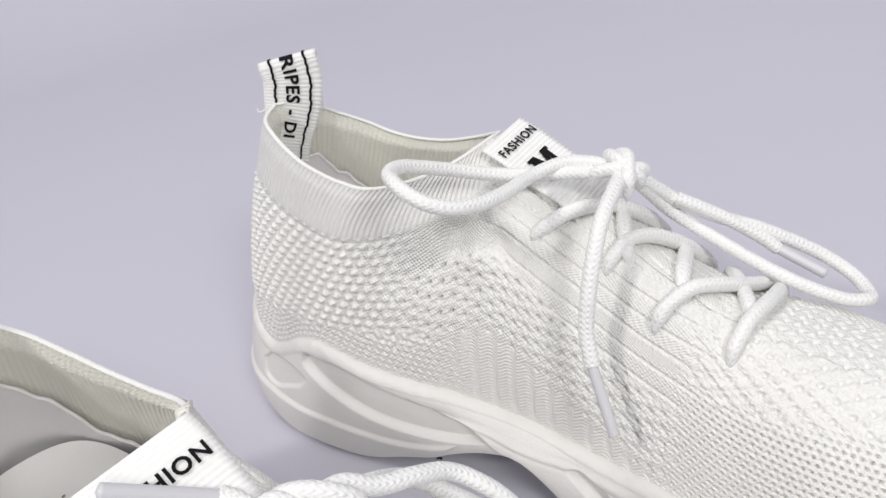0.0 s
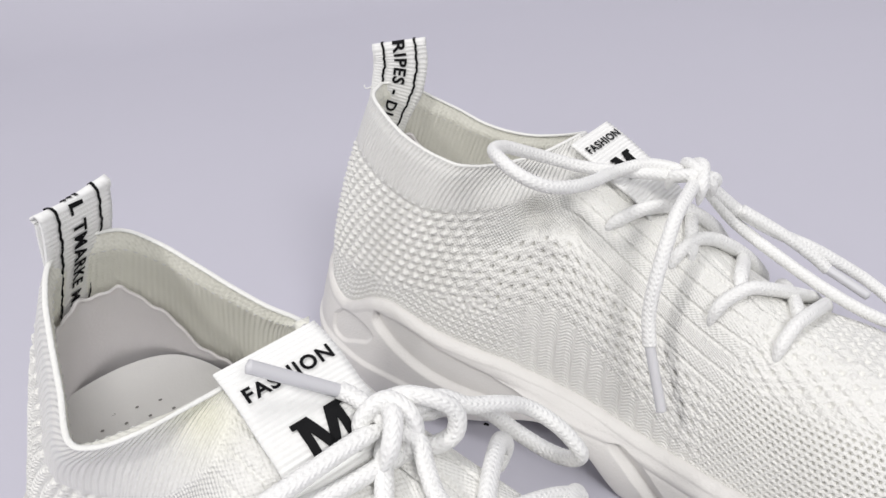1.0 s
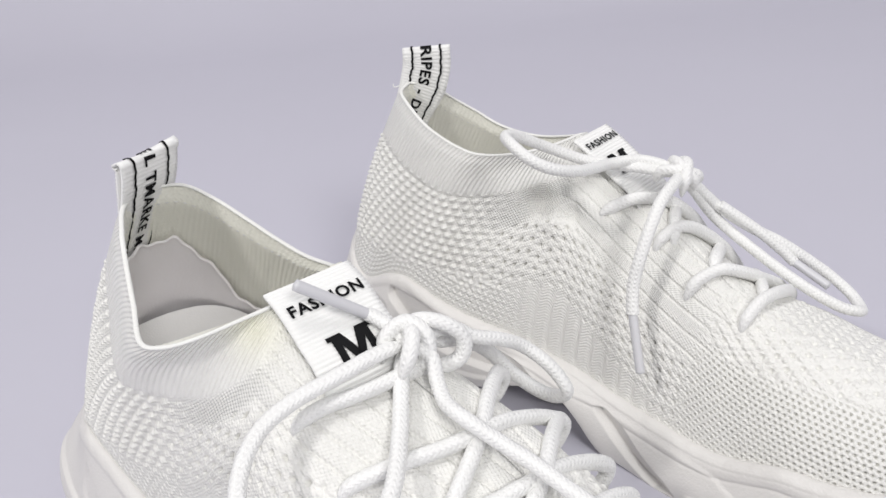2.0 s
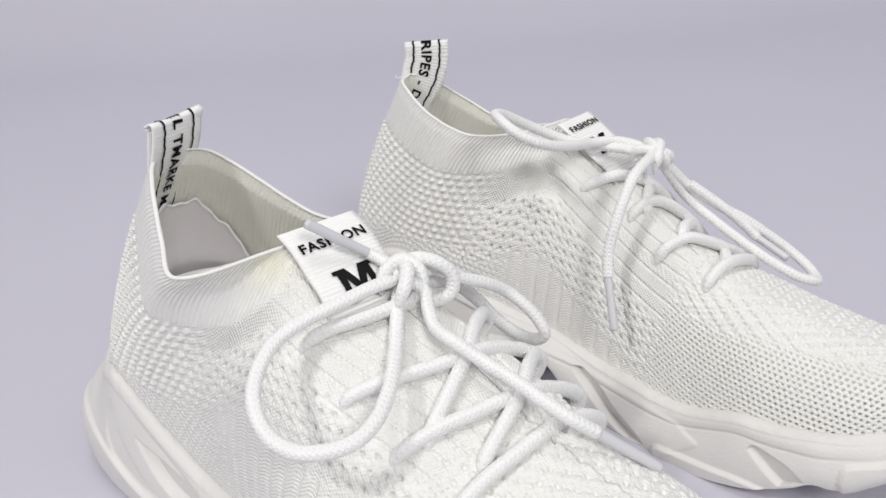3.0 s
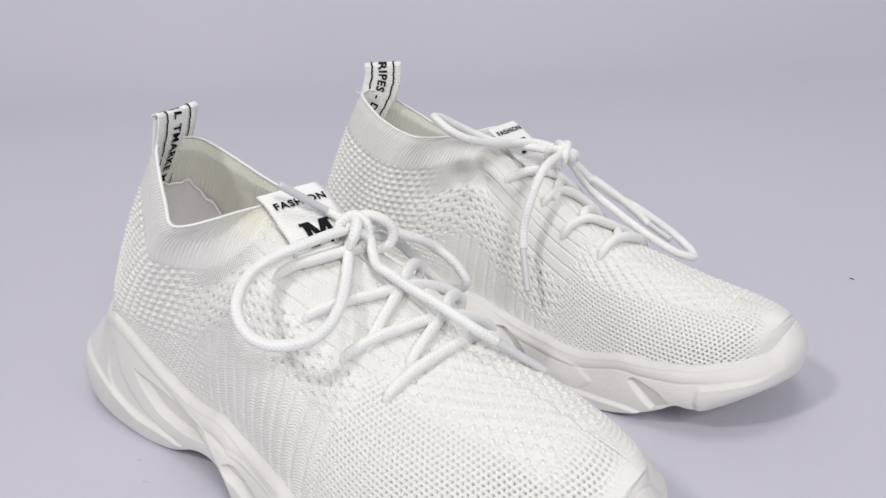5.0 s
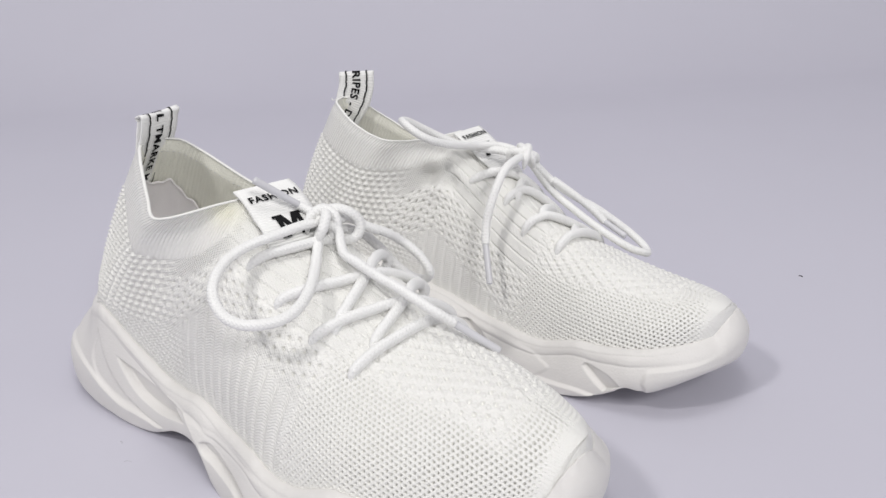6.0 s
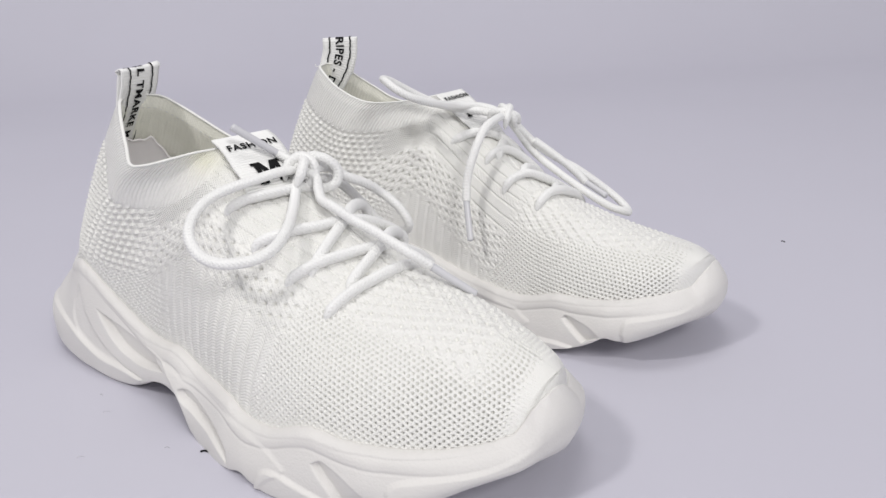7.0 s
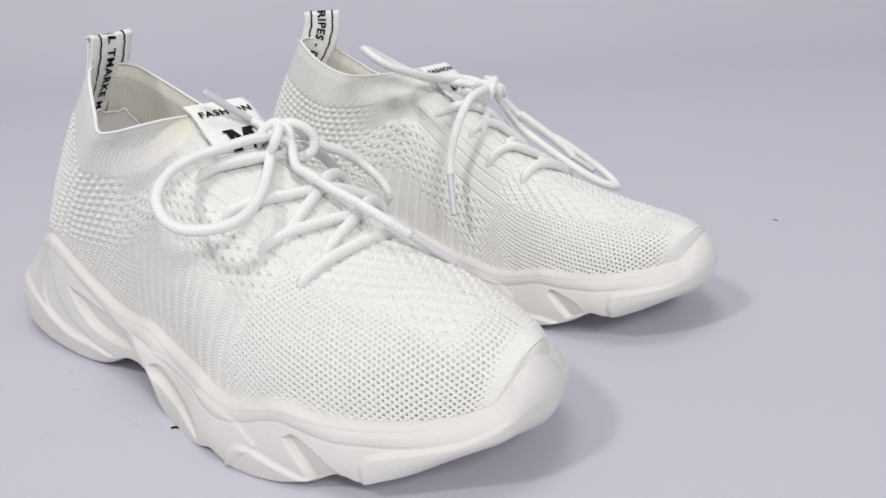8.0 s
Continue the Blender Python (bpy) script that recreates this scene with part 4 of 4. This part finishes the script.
left.lace([(0.133, -0.019, 0.0915), (0.1335, -0.0145, 0.0985), (0.1385, -0.0105, 0.0995), (0.143, -0.011, 0.095), (0.142, -0.0145, 0.0885)], parent=bow)
left.lace([(0.1415, -0.0055, 0.0895), (0.142, -0.0075, 0.0965), (0.1395, -0.0135, 0.0995), (0.1345, -0.017, 0.0965), (0.1345, -0.0165, 0.09)], parent=bow)
left.lace([(0.1305, -0.0065, 0.0925), (0.133, -0.0065, 0.0975), (0.1385, -0.0085, 0.098), (0.143, -0.0135, 0.0955), (0.1425, -0.0185, 0.0905)], parent=bow)
crossed(left, [((0.1176, 0.0078), (0.141, -0.030), 0.005), ((0.1396, 0.0080), (0.155, -0.030), 0.001), ((0.1560, 0.0156), (0.1735, -0.030), 0.006), ((0.1759, 0.0167), (0.1770, -0.026), 0.003)],
        [((0.128, -0.030), (0.1440, 0.004), 0.0), ((0.1465, -0.030), (0.1600, 0.0059), 0.001), ((0.160, -0.031), (0.1779, 0.0042), 0.0)], bow)


# pull tabs and tongue labels
def tab(shoe, centre, across, width, words, start, mirror):
    c, a = mirrored(centre, shoe.flip), mirrored([across], shoe.flip)[0]
    ob = shoe.add("pull_tab", ribbon_mesh(c, a, width, 0.25), RIBBON, "white woven ribbon loop with black lettering")
    for s in (-0.3, 0.3):
        shoe.add("stripe", strip_on_ribbon(c, a, width, s * width, 0.0009, 0.0009, 0.25), INK, parent=ob)
    v, f = text_verts(words, width * (0.262 if len(words) > 10 else 0.315), 1.12)
    v[:, 1] -= width * 0.11
    shoe.add("lettering", on_ribbon(v, f, c, a, width, 0.0009, True, start, 0.0, mirror, 0.25), INK, "black lettering", ob)
    return ob


tab(right, [(0.0215, 0.004, 0.112), (0.026, 0.004, 0.122), (0.0285, 0.0042, 0.1290), (0.0308, 0.0045, 0.1344), (0.0321, 0.0045, 0.1352), (0.0332, 0.0045, 0.1341), (0.0317, 0.0037, 0.1272), (0.0278, 0.0024, 0.1185), (0.0237, 0.0014, 0.112), (0.0184, 0.0002, 0.104), (0.0136, -0.001, 0.096)],
    (-0.006, 0.024, 0), 0.0232, "EL TMARKE MI", 0.0236, False)
tab(left, [(0.0165, -0.0080, 0.113), (0.0184, -0.0093, 0.121), (0.0186, -0.0105, 0.127), (0.0188, -0.0110, 0.1302), (0.0197, -0.0099, 0.1315), (0.0205, -0.0088, 0.1302), (0.0205, -0.0083, 0.124), (0.0183, -0.0064, 0.115), (0.0137, -0.0041, 0.105), (0.0094, -0.0024, 0.095)],
    (0.016, -0.0123, 0), 0.0205, "RIPES - DI", 0.0198, False)


def slab_m(wide, high):
    """Vertices and quads of a bold letter M with slab serifs, its foot on y = 0."""
    a, b, t = wide / 2, high, wide * 0.17
    rects = [[(-a + t * 0.3, 0), (-a + t * 1.3, 0), (-a + t * 1.3, b), (-a + t * 0.3, b)], [(a - t * 1.3, 0), (a - t * 0.3, 0), (a - t * 0.3, b), (a - t * 1.3, b)],
             [(-t * 0.55, b * 0.18), (t * 0.55, b * 0.18), (-a + t * 1.9, b), (-a + t * 0.5, b)], [(-t * 0.55, b * 0.18), (t * 0.55, b * 0.18), (a - t * 0.5, b), (a - t * 1.9, b)],
             [(-a - t * 0.2, b * 0.86), (-a + t * 1.8, b * 0.86), (-a + t * 1.8, b), (-a - t * 0.2, b)], [(a - t * 1.8, b * 0.86), (a + t * 0.2, b * 0.86), (a + t * 0.2, b), (a - t * 1.8, b)],
             [(-a - t * 0.2, 0), (-a + t * 1.8, 0), (-a + t * 1.8, b * 0.14), (-a - t * 0.2, b * 0.14)], [(a - t * 1.8, 0), (a + t * 0.2, 0), (a + t * 0.2, b * 0.14), (a - t * 1.8, b * 0.14)]]
    verts, faces = [], []
    for r in rects:
        p, q, s, o = (np.array(c) for c in r)
        c0 = len(verts)
        for f in np.linspace(0, 1, 5):
            verts += [(*(p + (o - p) * f), 0.0), (*(q + (s - q) * f), 0.0)]
        faces += [(c0 + 2 * i, c0 + 2 * i + 1, c0 + 2 * i + 3, c0 + 2 * i + 2) for i in range(4)]
    return np.array(verts), np.array(faces)


def tongue_label(shoe, corner, width, length, turn, small, places, lift, mirror):
    """A ribbed ribbon label on the instep, from the collar towards the knot."""
    x0, y0 = corner
    line = []
    for f in np.linspace(0, 1, 6):
        x, y = x0 + f * length * math.cos(turn), y0 + f * length * math.sin(turn)
        tuck = float(soft(np.array(f), 0.8, 1.0))
        line.append((x, y, shoe.top(x, y) + lift - (lift + 0.0018) * tuck))
    c = mirrored(line, shoe.flip)
    a = mirrored([(-math.sin(turn), math.cos(turn), 0)], shoe.flip)[0] * (-1 if shoe.flip else 1)
    ob = shoe.add("tongue_label", ribbon_mesh(c, a, width), RIBBON, "white ribbed woven label with black lettering")
    v, f = text_verts(small, width * 0.188, 1.12)
    v[:, 0] -= np.ptp(v[:, 0]) / 2
    shoe.add("lettering", on_ribbon(v, f, c, a, width, 0.0010, False, width * places[0], 0.0, mirror), INK, "black lettering", ob)
    v, f = slab_m(width * 0.46, width * 0.42)
    shoe.add("letter", on_ribbon(v, f, c, a, width, 0.0010, False, width * places[1], 0.0, mirror), INK, "large black letter", ob)
    return ob


tongue_label(right, (0.0995, 0.0065), 0.0265, 0.030, radians(-12), "FASHION", (0.43, 1.19), 0.0024, False)
tongue_label(left, (0.0992, -0.0128), 0.0218, 0.030, radians(3), "FASHION", (0.32, 0.99), 0.0018, False)

left.add("loose_thread", tube_mesh("loose_thread", mirrored([(0.0145, -0.004, 0.1175), (0.0105, -0.001, 0.1163), (0.0090, 0.0005, 0.1156), (0.0080, 0.001, 0.1160), (0.0078, 0.0008, 0.1170)], True), 0.00025, 0.0003, 6), LACE, "loose white thread end")
right.finish()
left.finish()


def speck(x, y, length, turn, label, material=INK, thick=0.00045):
    """A curled bit of lint lying on the sheet."""
    c, s = math.cos(turn), math.sin(turn)
    path = [(x + c * length * f - s * b, y + s * length * f + c * b, 0.6 * thick) for f, b in ((-0.5, 0), (-0.2, 0.0006), (0.1, 0.0002), (0.5, -0.0008))]
    ob = new("lint_speck", tube_mesh("lint_speck", path, thick, 0.0003, 6))
    ob.data.materials.append(material)
    return tagged(ob, label, "lint", group="lint on the sheet")


speck(0.073, -0.0168, 0.0045, 0.6, "small curled dark lint speck on the sheet")
speck(0.1973, 0.3249, 0.0022, 0.2, "tiny dark lint speck on the bare sheet", INK, 0.0003)
speck(0.0209, 0.1425, 0.0012, 0.9, "tiny round dark dust speck between the shoes")
speck(-0.004, -0.0146, 0.0016, 0.4, "faint grey scuff speck on the pale sheet", DUST, 0.00015)
speck(0.0111, -0.0215, 0.0030, 0.9, "faint grey scuff speck on the pale sheet", DUST, 0.00012)
speck(0.0327, -0.0467, 0.0026, 1.2, "faint grey scuff speck on the pale sheet", DUST, 0.00012)
speck(0.0569, -0.0234, 0.0018, 1.0, "faint grey scuff speck on the pale sheet", DUST, 0.00018)
